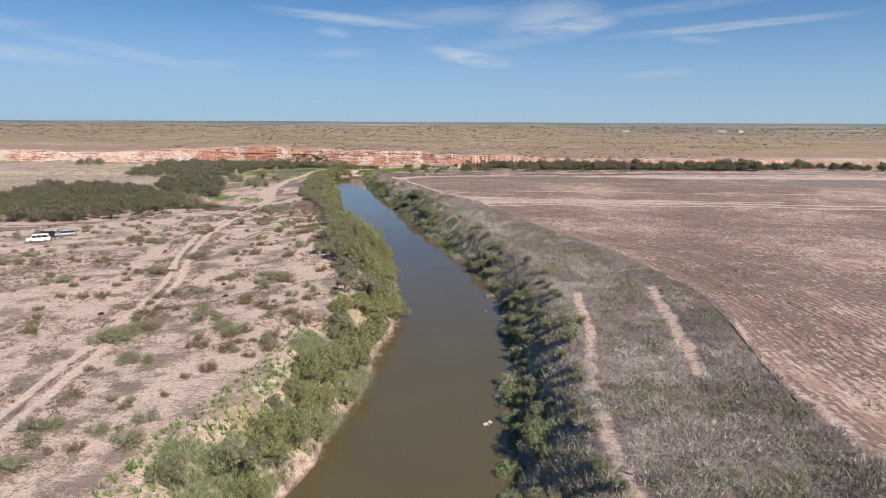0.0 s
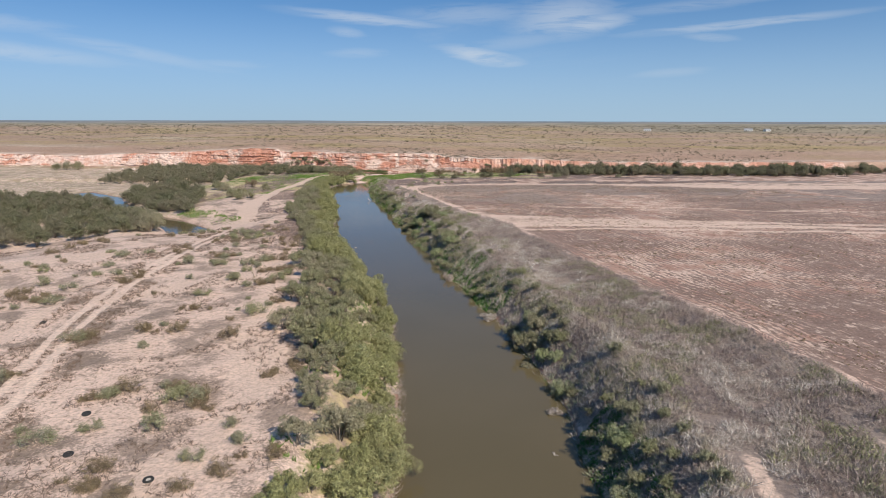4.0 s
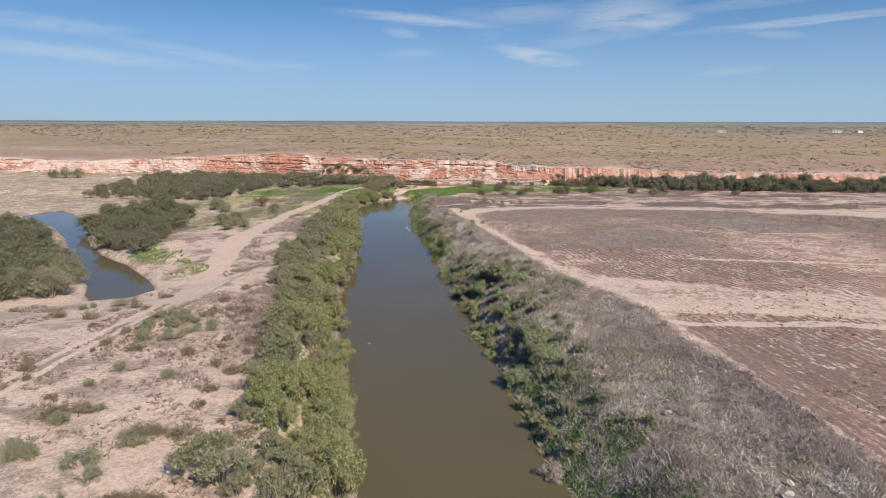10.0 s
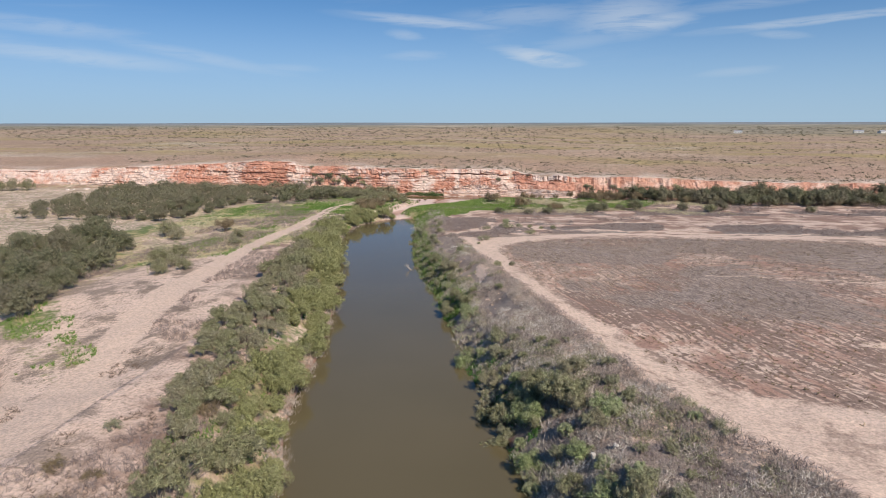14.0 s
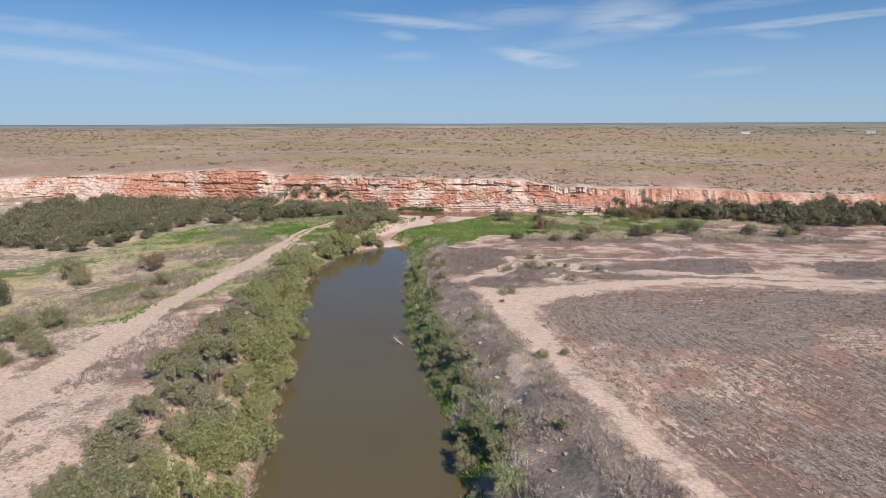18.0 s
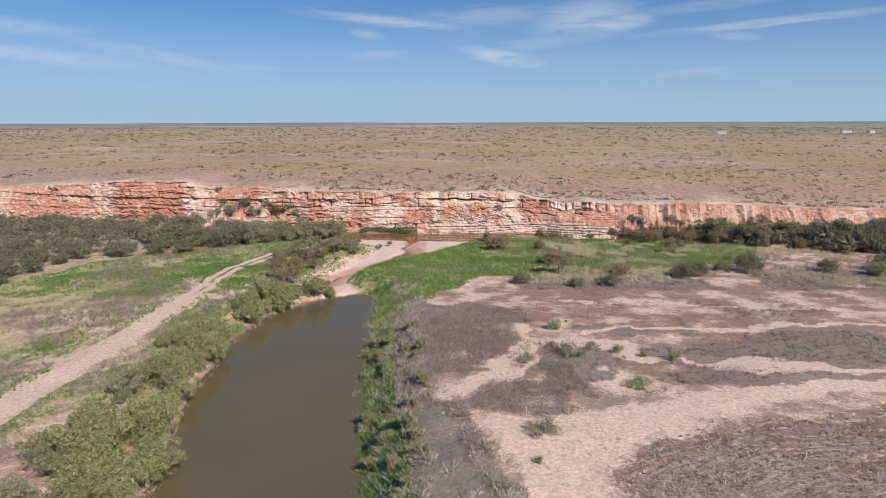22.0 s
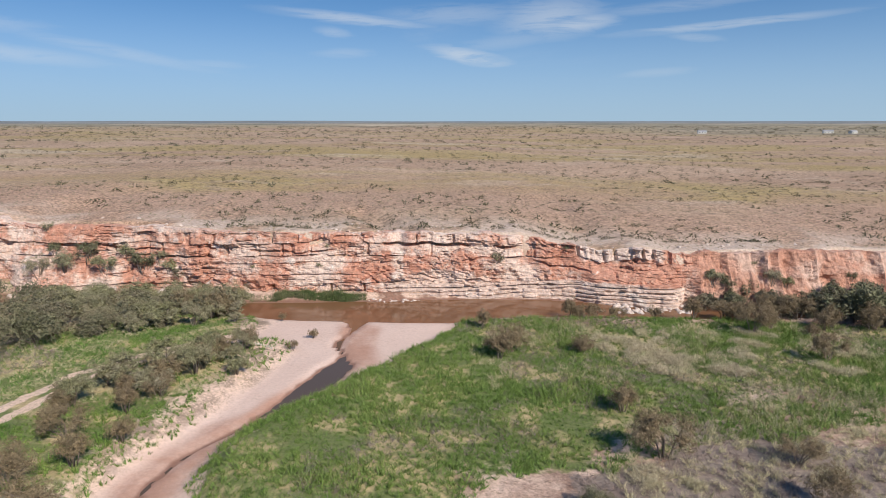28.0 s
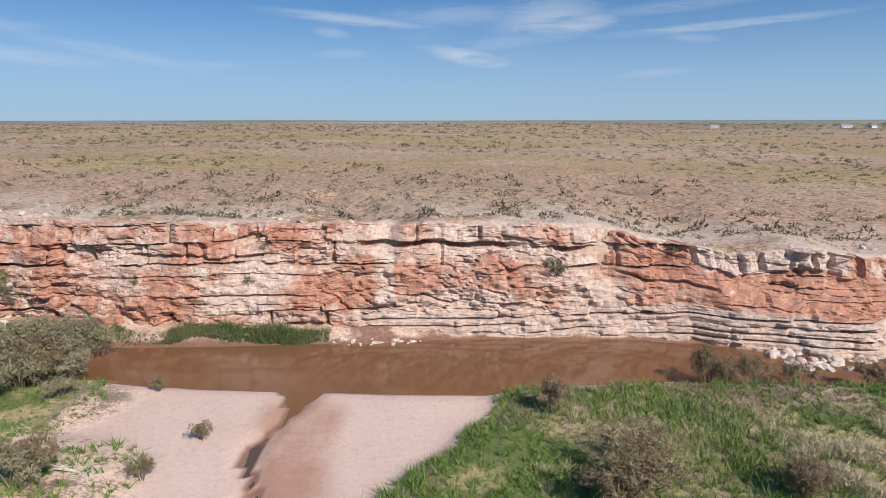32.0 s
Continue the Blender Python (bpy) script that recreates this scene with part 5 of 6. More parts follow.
browns = kinds_of("dead_bush", "low brown dead bush on the sand", "bush", "dead bushes on the sand", RUST,
                  [((1.5, 0.6, 560, 0.28), {"low": 0.2, "slim": 0.2, "lobes": 12, "show": 0.3}), ((1.0, 0.45, 380, 0.24), {"low": 0.2, "slim": 0.2, "show": 0.3})])
spots = scatter(33, 3000, (-110, -12, 42, 235), lambda x, y: (left_x(y) - x > 8) & off_track(x, y, 2.6) & (fractal(x + 90, y, 12, 3) > 0.57) & (height(x, y) > 2.5), 2.0)
MATS = ((-33, 96, 5, 3.5), (-29.5, 78, 5, 4), (-19, 100, 3, 3.5), (-19.3, 86.6, 4, 4), (-22, 120, 3, 4), (-30.5, 113, 5, 4), (-38, 113, 4, 3), (-41.6, 134, 4, 4), (-52, 116, 4, 3), (-40.7, 83, 3.5, 1.8), (-25.7, 94, 4, 3), (-24, 76.5, 4, 3.5), (-15, 71, 2.5, 5), (-51, 129, 3, 4), (-41, 144, 4, 5), (-45, 99, 2, 7), (-43, 92, 2, 5),
        (-37, 167, 3.0, 3), (-37, 159, 5, 2.5), (-33.5, 172, 3, 6), (-39.8, 179, 5, 1.6), (-44, 201, 6, 6), (-42, 207, 5, 9), (-49, 241, 5, 7), (-52, 184, 5, 4), (-46, 222, 6, 6), (-62, 190, 2, 9), (-30, 150, 2.5, 7), (-60, 165, 2, 8), (-70, 150, 6, 5), (-66, 125, 5, 5), (-58, 100, 5, 4))
mat_at = lambda x, y: np.max([1 - np.hypot((x - a) / c, (y - b) / d) for a, b, c, d in MATS], 0) + (fractal(x, y, 4, 3) - 0.5) * 1.3
rough_ = random.Random(34)
spots = [(a + rough_.uniform(-0.7, 0.7) * c, b + rough_.uniform(-0.7, 0.7) * d) for a, b, c, d in MATS for _ in range(4)] + spots
planted(browns, spots[:240], (0.7, 1.4), 18, 0.03)

# growth too small or too thick to count
rng = np.random.RandomState(77)
on_plain = lambda x, y: (left_x(y) - x > 7) & off_track(x, y, 1.6) & (height(x, y) > 1.0)
x, y = scatter(40, 60000, (-130, -10, 38, 260), lambda x, y: on_plain(x, y) & ((mat_at(x, y) > 0.15) | (fractal(x, y, 7, 3) > 0.62)))
tufts("dry_litter", (x[:19000], y[:19000]), 6, 0.5, 0.06, 1.1, TWIG, "patches of dead brown-grey weeds on the sand", "weeds", 41)
x, y = scatter(107, 20000, (-50, 22, 40, 270), lambda x, y: (x - right_x(y) > 1.5) & (x - right_x(y) < 8.5) & (fractal(x + 15, y, 6, 3) > 0.50))
mounds("pale_bank_grass", (x[:1100], y[:1100]), rng.uniform(0.4, 1.15, len(x[:1100])), 70, BLEACHED, "tall pale dry grass in clumps down the steep bank", "grass", 108, 0.6, 0.06)
x, y = scatter(105, 40000, (-85, -30, 45, 228), lambda x, y: (np.abs(dist_line(x, y, TRACK) - 3.6) < 1.5) & (fractal(x, y, 5, 3) > 0.46) | (dist_line(x, y, TRACK) < 0.4) & (fractal(x, y, 6, 2) > 0.4))
tufts("track_weeds", (x[:5000], y[:5000]), 8, 0.42, 0.05, 1.1, TWIG, "low dead weeds between and beside the wheel tracks", "weeds", 106)
x, y = scatter(95, 60000, (-50, 22, 40, 330), lambda x, y: (x - right_x(y) > -0.3) & (x - right_x(y) < 7.4 - 3.2 * smooth(np.abs(y - 181), 17, 26)) & (fractal(x, y, 9, 3) > 0.52 - 0.34 * (1 - smooth(np.abs(y - 181), 15, 24))))
mounds("creeper", (x[:3600], y[:3600]), rng.uniform(0.3, 0.75, len(x[:3600])), 44, VINE, "bright green creeper spread thickly over the steep bank", "creeper", 96, 0.34, 0.6)
across = lambda x, y: (x - right_x(y)) / np.maximum(np.interp(y, [q for _, q in BERM], [q for q, _ in BERM]) - right_x(y), 1)
x, y = scatter(97, 90000, (-60, 60, 36, 350), lambda x, y: off_cut(x, y) & (inside(x, y, BERM_AREA) > 0) & (x - right_x(y) > 4) & (dist_line(x, y, paths[1][0]) > 1.3) & (dist_line(x, y, paths[2][0]) > 1.2) & (fractal(x, y, 6, 3) + 0.35 * (across(x, y) - 0.5) > 0.46))
mounds("dark_weeds", (x[:3600], y[:3600]), rng.uniform(0.5, 1.5, len(x[:3600])), 64, BRUSH, "dark purplish-brown dead brush along the bank top", "brush", 98, 0.30, 0.15)
x, y = scatter(99, 40000, (-60, 60, 36, 350), lambda x, y: (inside(x, y, BERM_AREA) > 0) & (x - right_x(y) > 4) & off_cut(x, y) & (fractal(x + 70, y, 8, 3) + 0.3 * (0.45 - across(x, y)) > 0.50) & (dist_line(x, y, paths[1][0]) > 1.5) & (dist_line(x, y, paths[2][0]) > 1.4))
mounds("olive_weeds", (x[:2600], y[:2600]), rng.uniform(0.4, 1.2, len(x[:2600])), 60, SAGE, "grey-olive weed bushes among the dead brush", "weeds", 100, 0.36, 0.22)
x, y = scatter(42, 120000, (-60, 60, 36, 350), lambda x, y: (inside(x, y, BERM_AREA) > 0) & (x - right_x(y) > 2.5) & off_cut(x, y) & (fractal(x, y, 3.2, 2) > 0.42) & (dist_line(x, y, paths[1][0]) > 1.2) & (dist_line(x, y, paths[2][0]) > 1.0))
tufts("grey_weeds", (x[:15000], y[:15000]), 10, 0.72, 0.042, 1.0, GREY, "thick stand of dead grey weeds along the bank top", "weeds", 43, 0.25 + 1.7 * np.clip(fractal(x[:15000], y[:15000], 3.2, 2) - 0.3, 0, 1) + rng.uniform(0, 0.5, len(x[:15000])))
x, y = scatter(103, 60000, (-60, 60, 36, 350), lambda x, y: (inside(x, y, BERM_AREA) > 0) & (x - right_x(y) > 3.5) & off_cut(x, y) & (fractal(x + 20, y, 7, 3) - 0.35 * np.abs(across(x, y) - 0.42) > 0.47) & (dist_line(x, y, paths[1][0]) > 1.3) & (dist_line(x, y, paths[2][0]) > 1.2))
mounds("bleached_weeds", (x[:2400], y[:2400]), rng.uniform(0.4, 1.25, len(x[:2400])), 64, BLEACHED, "pale bleached weeds standing in clumps on the bank top", "weeds", 104, 0.50, 0.08)
x, y = scatter(70, 40000, (-60, 20, 36, 402), lambda x, y: (x - right_x(y) > -0.9) & (x - right_x(y) < 4.8) & (fractal(x, y, 8, 2) > 0.34))
tufts("bank_herbs", (x[:11500], y[:11500]), 9, 0.9, 0.085, 0.8, BRIGHT, "tangled green herbs down the steep bank", "herbs", 71, rng.uniform(0.5, 1.2, len(x[:11500])))
x, y = scatter(72, 40000, (-60, 20, 36, 402), lambda x, y: off_cut(x, y) & (x - right_x(y) > -0.7) & (x - right_x(y) < 10) & (fractal(x, y, 8, 2) < 0.56))
tufts("bank_weeds", (x[:9000], y[:9000]), 10, 1.0, 0.075, 0.8, GREY, "dead grey weeds hanging down the steep bank", "weeds", 73, rng.uniform(0.5, 1.25, len(x[:9000])))
x, y = scatter(87, 30000, (-50, 20, 340, 384), lambda x, y: (x - right_x(y) > 2.5) & (x - right_x(y) < 26) & (dist_line(x, y, paths[5][0]) > 2.0) & (dist_line(x, y, paths[3][0]) > 2.6) & (dist_line(x, y, paths[6][0]) > 1.6) & (fractal(x, y, 7, 2) > 0.36) & (y > 340 + 0.25 * np.abs(x + 20)))
mounds("flat_heaps", (x[:3800], y[:3800]), rng.uniform(0.4, 0.95, len(x[:3800])), 44, BRUSH, "matted grey weeds between the sand tracks", "weeds", 88, 0.42, 0.11)
x, y = scatter(44, 9000, (-60, 20, 36, 380), lambda x, y: off_cut(x, y) & (x - right_x(y) > 1.0) & (x - right_x(y) < 9) & (fractal(x, y, 12, 2) > 0.45))
tufts("bunch_grass", (x[:3200], y[:3200]), 26, 1.15, 0.035, 0.75, STRAW, "pale bunch grass on the steep bank", "grass", 45, rng.uniform(0.6, 1.2, len(x[:3200])))
x, y = scatter(46, 60000, (-62, 50, 364, 462), lambda x, y: (inside(x, y, GREEN_R) > -1.5 + 4 * (fractal(x, y, 5, 2) - 0.5)) & (height(x, y) > 0.12) & (inside(x, y, BAR) < 0))
tufts("green_reeds", (x[:19000], y[:19000]), 10, 0.85, 0.075, 0.75, REED, "thick green reeds and grass beside the sand bar", "grass", 47, rng.uniform(0.5, 1.0, len(x[:19000])) * (0.25 + 1.5 * fractal(x[:19000], y[:19000], 6, 3)))
x, y = scatter(83, 30000, (-64, -20, 285, 404), lambda x, y: (x - right_x(y) > -0.8) & (x - right_x(y) < 4.5) & (fractal(x, y, 6, 2) > 0.36))
tufts("shore_reeds", (x[:5000], y[:5000]), 10, 0.95, 0.08, 0.7, REED, "fresh green reeds along the foot of the cut bank", "reeds", 84, rng.uniform(0.5, 1.2, len(x[:5000])))
x, y = scatter(85, 14000, (-34, -6, 40, 82), lambda x, y: (left_x(y) + 0.5 - x > 0) & (left_x(y) - x < 8) & (fractal(x, y, 7, 2) > 0.40))
tufts("slope_reeds", (x[:1800], y[:1800]), 12, 0.95, 0.06, 0.6, BRIGHT, "fresh green reeds on the bank slope", "reeds", 86, rng.uniform(0.5, 1.3, len(x[:1800])))
x, y = scatter(48, 60000, (-100, -8, 36, 455), lambda x, y: ((inside(x, y, GREEN_L) > 0) & (fractal(x, y, 8, 2) > 0.53) | (np.abs(inside(x, y, POND) + 8) < 5) & (x > -100) & (y > 252) & (fractal(x, y, 4, 2) > 0.56) | (left_x(y) - x > -0.5) & (left_x(y) - x < 10) & (fractal(x, y, 11, 2) > 0.47)) & off_track(x, y, 1.9) & (height(x, y) > 0.2) & (inside(x, y, BAR) < 0))
tufts("bank_grass", (x[:11000], y[:11000]), 6, 0.65, 0.12, 0.6, REED, "fresh green grass between the bushes", "grass", 49, rng.uniform(0.6, 1.2, len(x[:11000])))
x, y = scatter(74, 44000, (-125, -54, 395, 468), lambda x, y: (inside(x, y, GREEN_L) > 0) & off_track(x, y, 1.7) & (inside(x, y, BAR) < -0.5) & (height(x, y) > 0.25) & (fractal(x, y, 7, 2) > 0.36))
tufts("flood_grass", (x[:9000], y[:9000]), 8, 0.6, 0.075, 0.8, REED, "fresh green grass on the flood ground", "grass", 75, rng.uniform(0.5, 1.1, len(x[:9000])) * (0.4 + 1.2 * fractal(x[:9000], y[:9000], 6, 3)))
x, y = scatter(50, 60000, (-110, -8, 190, 455), lambda x, y: (left_x(y) - x > 5) & (left_x(y) - x < 26) & (y < 400) & (fractal(x, y, 12, 2) > 0.58 - 0.08 * smooth(y, 250, 300)) & off_track(x, y, 3.0) | (x < -84) & (y > 290) & (fractal(x, y, 15, 2) > 0.5) & (inside(x, y, POND) < -4))
tufts("dead_reeds", (x[:9500], y[:9500]), 9, 0.95, 0.045, 0.75, BRUSH, "bleached dead reeds and brush beside the track", "brush", 51, rng.uniform(0.6, 1.2, len(x[:9500])))
x, y = scatter(101, 60000, (-128, -58, 305, 462), lambda x, y: (inside(x, y, GREEN_L) > 0) & (fractal(x, y, 8, 2) < 0.50) & off_track(x, y, 2.0) & (height(x, y) > 0.3) & (inside(x, y, BAR) < 0))
tufts("straw_flats", (x[:9000], y[:9000]), 9, 0.6, 0.04, 0.9, STRAW, "yellowed dry grass on the flood ground beside the track", "grass", 102, rng.uniform(0.5, 1.2, len(x[:9000])))
x, y = scatter(52, 40000, (-45, 130, 345, 462), lambda x, y: (x - right_x(np.minimum(y, 403)) > 4) & (inside(x, y, POOL) < -2) & (inside(x, y, BAR) < -2) & (fractal(x, y, 13, 3) > 0.5) & (dist_line(x, y, paths[3][0]) > 3.5) & (dist_line(x, y, paths[6][0]) > 1.8) & (dist_line(x, y, paths[7][0]) > 1.8) & ((x < -14) | (y < 373) | (y > 399) | (fractal(x, y, 5, 2) > 0.66)))
tufts("flat_weeds", (x[:15000], y[:15000]), 9, 0.75, 0.042, 1.0, BRUSH, "dead grey weeds in patches on the flood ground", "weeds", 53, rng.uniform(0.6, 1.3, len(x[:15000])))
x, y = scatter(54, 14000, (-35, 60, 404, 458), lambda x, y: (fractal(x, y, 9, 2) > 0.52) & (x > -30 + (458 - y) * 0.15) & (inside(x, y, BAR) < -2))
tufts("straw_clumps", (x[:2300], y[:2300]), 24, 1.0, 0.035, 0.8, STRAW, "straw-coloured bunch grass among the green", "grass", 55, rng.uniform(0.6, 1.2, len(x[:2300])))
plumes = np.array([(a + rng.normal(0, 1.3), b + rng.normal(0, 0.9)) for a, b, n in ((-7, 449, 12), (-2.6, 446.6, 10), (-0.8, 440, 16), (4, 440, 12), (9, 441.5, 14), (5.5, 436, 14), (20, 436, 10), (13, 447, 12), (26, 443, 12), (0, 452, 8), (-4, 444, 10), (-1.5, 443, 8), (-5, 440, 10), (-8.5, 446, 10), (-3, 437, 10), (-13, 409, 6), (16, 452, 10)) for _ in range(n)])
mounds("straw_plumes", (plumes[:, 0], plumes[:, 1]), rng.uniform(0.7, 1.4, len(plumes)), 420, STRAW, "soft pale clumps of dry bunch grass", "grass", 82, 0.55, 0.055)
x, y = scatter(65, 30000, (-60, 60, 36, 350), lambda x, y: off_cut(x, y) & (inside(x, y, BERM_AREA) > 0.5) & (x - right_x(y) > 5) & (dist_line(x, y, paths[1][0]) > 1.8) & (dist_line(x, y, paths[2][0]) > 1.6))
mounds("weed_heaps", (x[:5000], y[:5000]), rng.uniform(0.4, 1.35, len(x[:5000])), 56, GREY, "rounded heaps of dead grey tumbleweed", "weeds", 66, 0.30, 0.14)
y = rng.uniform(40, 402, 2600)
x = left_x(y) + rng.uniform(-1.2, 1.4, 2600)
tufts("water_brush", (x, y), 9, 0.8, 0.07, 1.0, GREY, "dry brown twigs hanging over the water's edge", "brush", 57, rng.uniform(0.6, 1.2, 2600), 0.15)
x = rng.uniform(-71, -46.5, 1500)
y = 475.3 + 2.0 * value_noise(x, x * 0, 3.5) + rng.uniform(-0.8, 1.2, 1500)
tufts("cliff_reeds", (x, y), 12, 1.7, 0.08, 0.4, SEDGE, "dark green reeds on the ledge under the cliff", "reeds", 58, rng.uniform(0.3, 1.1, 1500) * (0.12 + 1.25 * value_noise(x, x * 0 + 9, 1.9) * smooth(value_noise(x, x * 0 + 33, 3.0), 0.1, 0.6)))
crest_y = lambda x: np.interp(x, CREST[:, 0], CREST[:, 1])
x, y = scatter(60, 30000, (-170, 110, 478, 640), lambda x, y: (y - crest_y(x) > 4) & (rng.uniform(0, 1, len(x)) < np.exp(-(y - 480) / 90)))
mounds("plain_tufts", (x[:7000], y[:7000]), rng.uniform(0.14, 0.38, len(x[:7000])), 10, OLIVE, "small grey-green tufts dotted over the high plain", "shrubs", 61, 0.7, 0.4)
v = rng.uniform(0, 1, 13000)
y = 486 + 1900 * v ** 2.2
x = rng.uniform(-1, 1, 13000) * (150 + (y - 440) * 0.95)
ok = (y - crest_y(x) > 5) & (fractal(x, y, 60, 2) > 0.33)
mounds("plain_scrub", (x[ok], y[ok]), rng.uniform(0.5, 1.25, ok.sum()) * (0.75 + (y[ok] - 486) / 600) * rng.choice((0.7, 1.0, 1.7), ok.sum(), p=(0.5, 0.38, 0.12)), 18, SCRUB, "scattered scrub and mesquite over the high plain", "shrubs", 62, 0.44, 0.48)
x, y = scatter(63, 110000, (-20, 130, 40, 342), lambda x, y: (inside(x, y, FIELD) > 0.5) & (np.abs((inside(x, y, FIELD) / 1.15) % 1 - 0.5) < 0.2) & (fractal(x, y, 14, 3) > 0.42) & (rng.uniform(0, 1, len(x)) < np.exp(-np.maximum(inside(x, y, FIELD), 0) / 45)))
xs_, ys_ = scatter(80, 60000, (-20, 110, 215, 346), lambda x, y: (inside(x, y, FIELD) > 0.3) & (y + 0.3 * x > 270 + 18 * fractal(x + 40, y, 12, 2)) & (fractal(x, y, 9, 3) > 0.40) & (rng.uniform(0, 1, len(x)) < np.exp(-np.maximum(inside(x, y, FIELD) - 20, 0) / 30)))
tufts("field_stalks", (xs_[:14000], ys_[:14000]), 5, 0.75, 0.05, 1.5, STALK, "fallen grey stalks over the edge of the field", "stalks", 81, rng.uniform(0.5, 1.3, len(xs_[:14000])))
mounds("field_stubble", (x[:21000], y[:21000]), rng.uniform(0.13, 0.38, len(x[:21000])), 6, RUST, "rows of dead stubble on the tilled field", "stubble", 64, 0.8, 0.4)

# ---- rocks and loose things ----
CONCRETE = plain_material("old_concrete", (0.34, 0.30, 0.26), (0.58, 0.53, 0.47), 2.5, 0.9, 0.4)
WHITE = plain_material("white_car_paint", (0.74, 0.74, 0.73), (0.82, 0.82, 0.81), 1.0, 0.3, 0.0)
SILVER = plain_material("silver_car_paint", (0.36, 0.37, 0.38), (0.46, 0.47, 0.48), 1.0, 0.32, 0.0, 0.4)
GLASS = plain_material("dark_car_glass", (0.012, 0.014, 0.016), (0.02, 0.023, 0.026), 1.0, 0.08, 0.0)
RUBBER = plain_material("black_rubber", (0.018, 0.018, 0.018), (0.035, 0.033, 0.03), 8.0, 0.8, 0.2)
STEEL = plain_material("worn_steel", (0.35, 0.35, 0.34), (0.55, 0.55, 0.54), 6.0, 0.45, 0.1, 0.8)
LAMP = plain_material("red_lamp_plastic", (0.32, 0.02, 0.015), (0.42, 0.03, 0.02), 2.0, 0.25, 0.0)
WOOD = plain_material("bleached_wood", (0.40, 0.34, 0.28), (0.66, 0.60, 0.53), 5.0, 0.85, 0.4)
ROOFING = plain_material("grey_sheet_roof", (0.30, 0.30, 0.31), (0.46, 0.46, 0.47), 0.8, 0.5, 0.1, 0.3)
PLASTER = plain_material("white_wall", (0.66, 0.65, 0.62), (0.80, 0.79, 0.76), 0.8, 0.8, 0.1)


def mesh_of(name, bm, mat):
    me = bpy.data.meshes.new(name)
    bm.to_mesh(me)
    bm.free()
    me.materials.append(mat)
    return me


def box(bm, x0, x1, y0, y1, z0, z1, bevel=0.0):
    geo = bmesh.ops.create_cube(bm, size=1.0, matrix=Matrix.Translation(((x0 + x1) / 2, (y0 + y1) / 2, (z0 + z1) / 2)) @ Matrix.Diagonal((x1 - x0, y1 - y0, z1 - z0, 1)))
    if bevel:
        edges = list({e for v in geo["verts"] for e in v.link_edges})
        bmesh.ops.bevel(bm, geom=edges, offset=bevel, segments=2, affect="EDGES", profile=0.6)


def boulder_mesh(name, seed, mat, sharp=0.45):
    """A broken block: a sphere cut flat by a handful of planes."""
    rng = np.random.RandomState(seed)
    bm = bmesh.new()
    bmesh.ops.create_icosphere(bm, subdivisions=2, radius=1.0)
    cuts = [(unit(rng.normal(0, 1, (1, 3)))[0], rng.uniform(sharp, sharp + 0.33)) for _ in range(9)]
    for v in bm.verts:
        p = np.array(v.co)
        for n, d in cuts:
            over = p @ n - d
            if over > 0:
                p = p - n * over
        p = p * (1 + rng.normal(0, 0.02, 3))
        v.co = p
    return mesh_of(name, bm, mat)


def rocks(name, spots, meshes, label, group, seed=2, sink=0.3, flat=0.7):
    rng = random.Random(seed)
    for x, y, r in spots:
        ob = tagged(new(name, meshes[rng.randrange(len(meshes))]), label, "rock", group)
        ob.matrix_basis = pose(x, y, max(float(height(x, y)), -0.1) + r * flat * 0.35 - sink * r, rng.uniform(-25, 25), rng.uniform(-25, 25), rng.uniform(0, 360)) @ Matrix.Diagonal((r, r * rng.uniform(0.6, 1.0), r * flat, 1))


stones = [boulder_mesh("boulder", 200 + i, BOULDER) for i in range(5)]
chunks = [boulder_mesh("concrete_chunk", 300 + i, CONCRETE, 0.24) for i in range(4)]
rr = random.Random(8)
foot = [(rr.uniform(-2, 12), rr.uniform(467.5, 472.5), rr.choice((0.35, 0.5, 0.7, 0.95))) for _ in range(70)]
foot += [(rr.uniform(-78, -46), rr.uniform(475.2, 476.8), rr.choice((0.2, 0.3, 0.45))) for _ in range(12)]
foot += [(rr.uniform(-112, -82), rr.uniform(476, 481), rr.choice((0.5, 0.8, 1.1))) for _ in range(50)]
foot += [(rr.uniform(-46, -36), rr.uniform(474.8, 476.6), rr.choice((0.25, 0.4, 0.5))) for _ in range(20)]
foot += [(rr.uniform(-230, -112), rr.uniform(470, 484), rr.choice((0.6, 0.9, 1.4))) for _ in range(60)]
rocks("boulder", foot, stones, "pale broken boulder at the foot of the cliff", "fallen boulders under the cliff")
rocks("boulder", [(7.5, 472.2, 1.3), (5.8, 470.4, 0.9)], stones, "big pale block fallen at the water's edge", "fallen boulders under the cliff", 5)
for _ in range(90):
    x = rr.uniform(-105, 40)
    rocks("lip_rock", [(x, float(crest_y(x)) + rr.uniform(3.2, 11), rr.choice((0.22, 0.32, 0.5)))], stones, "weathered pale rock on the cliff top", "rocks on the cliff top", rr.randrange(99))
CLOD = plain_material("pale_earth", (0.34, 0.24, 0.18), (0.56, 0.42, 0.33), 2.0, 0.95, 0.6)
clods = [boulder_mesh("earth_clod", 320 + i, CLOD) for i in range(4)]
rocks("earth_clod", [(float(right_x(y)) + rr.uniform(5.2, 9.2), y, rr.choice((0.15, 0.22, 0.32, 0.42))) for y in (rr.uniform(275, 350) for _ in range(60))], clods, "block of pale dry earth fallen from the cut bank", "earth blocks under the cut bank", 6)
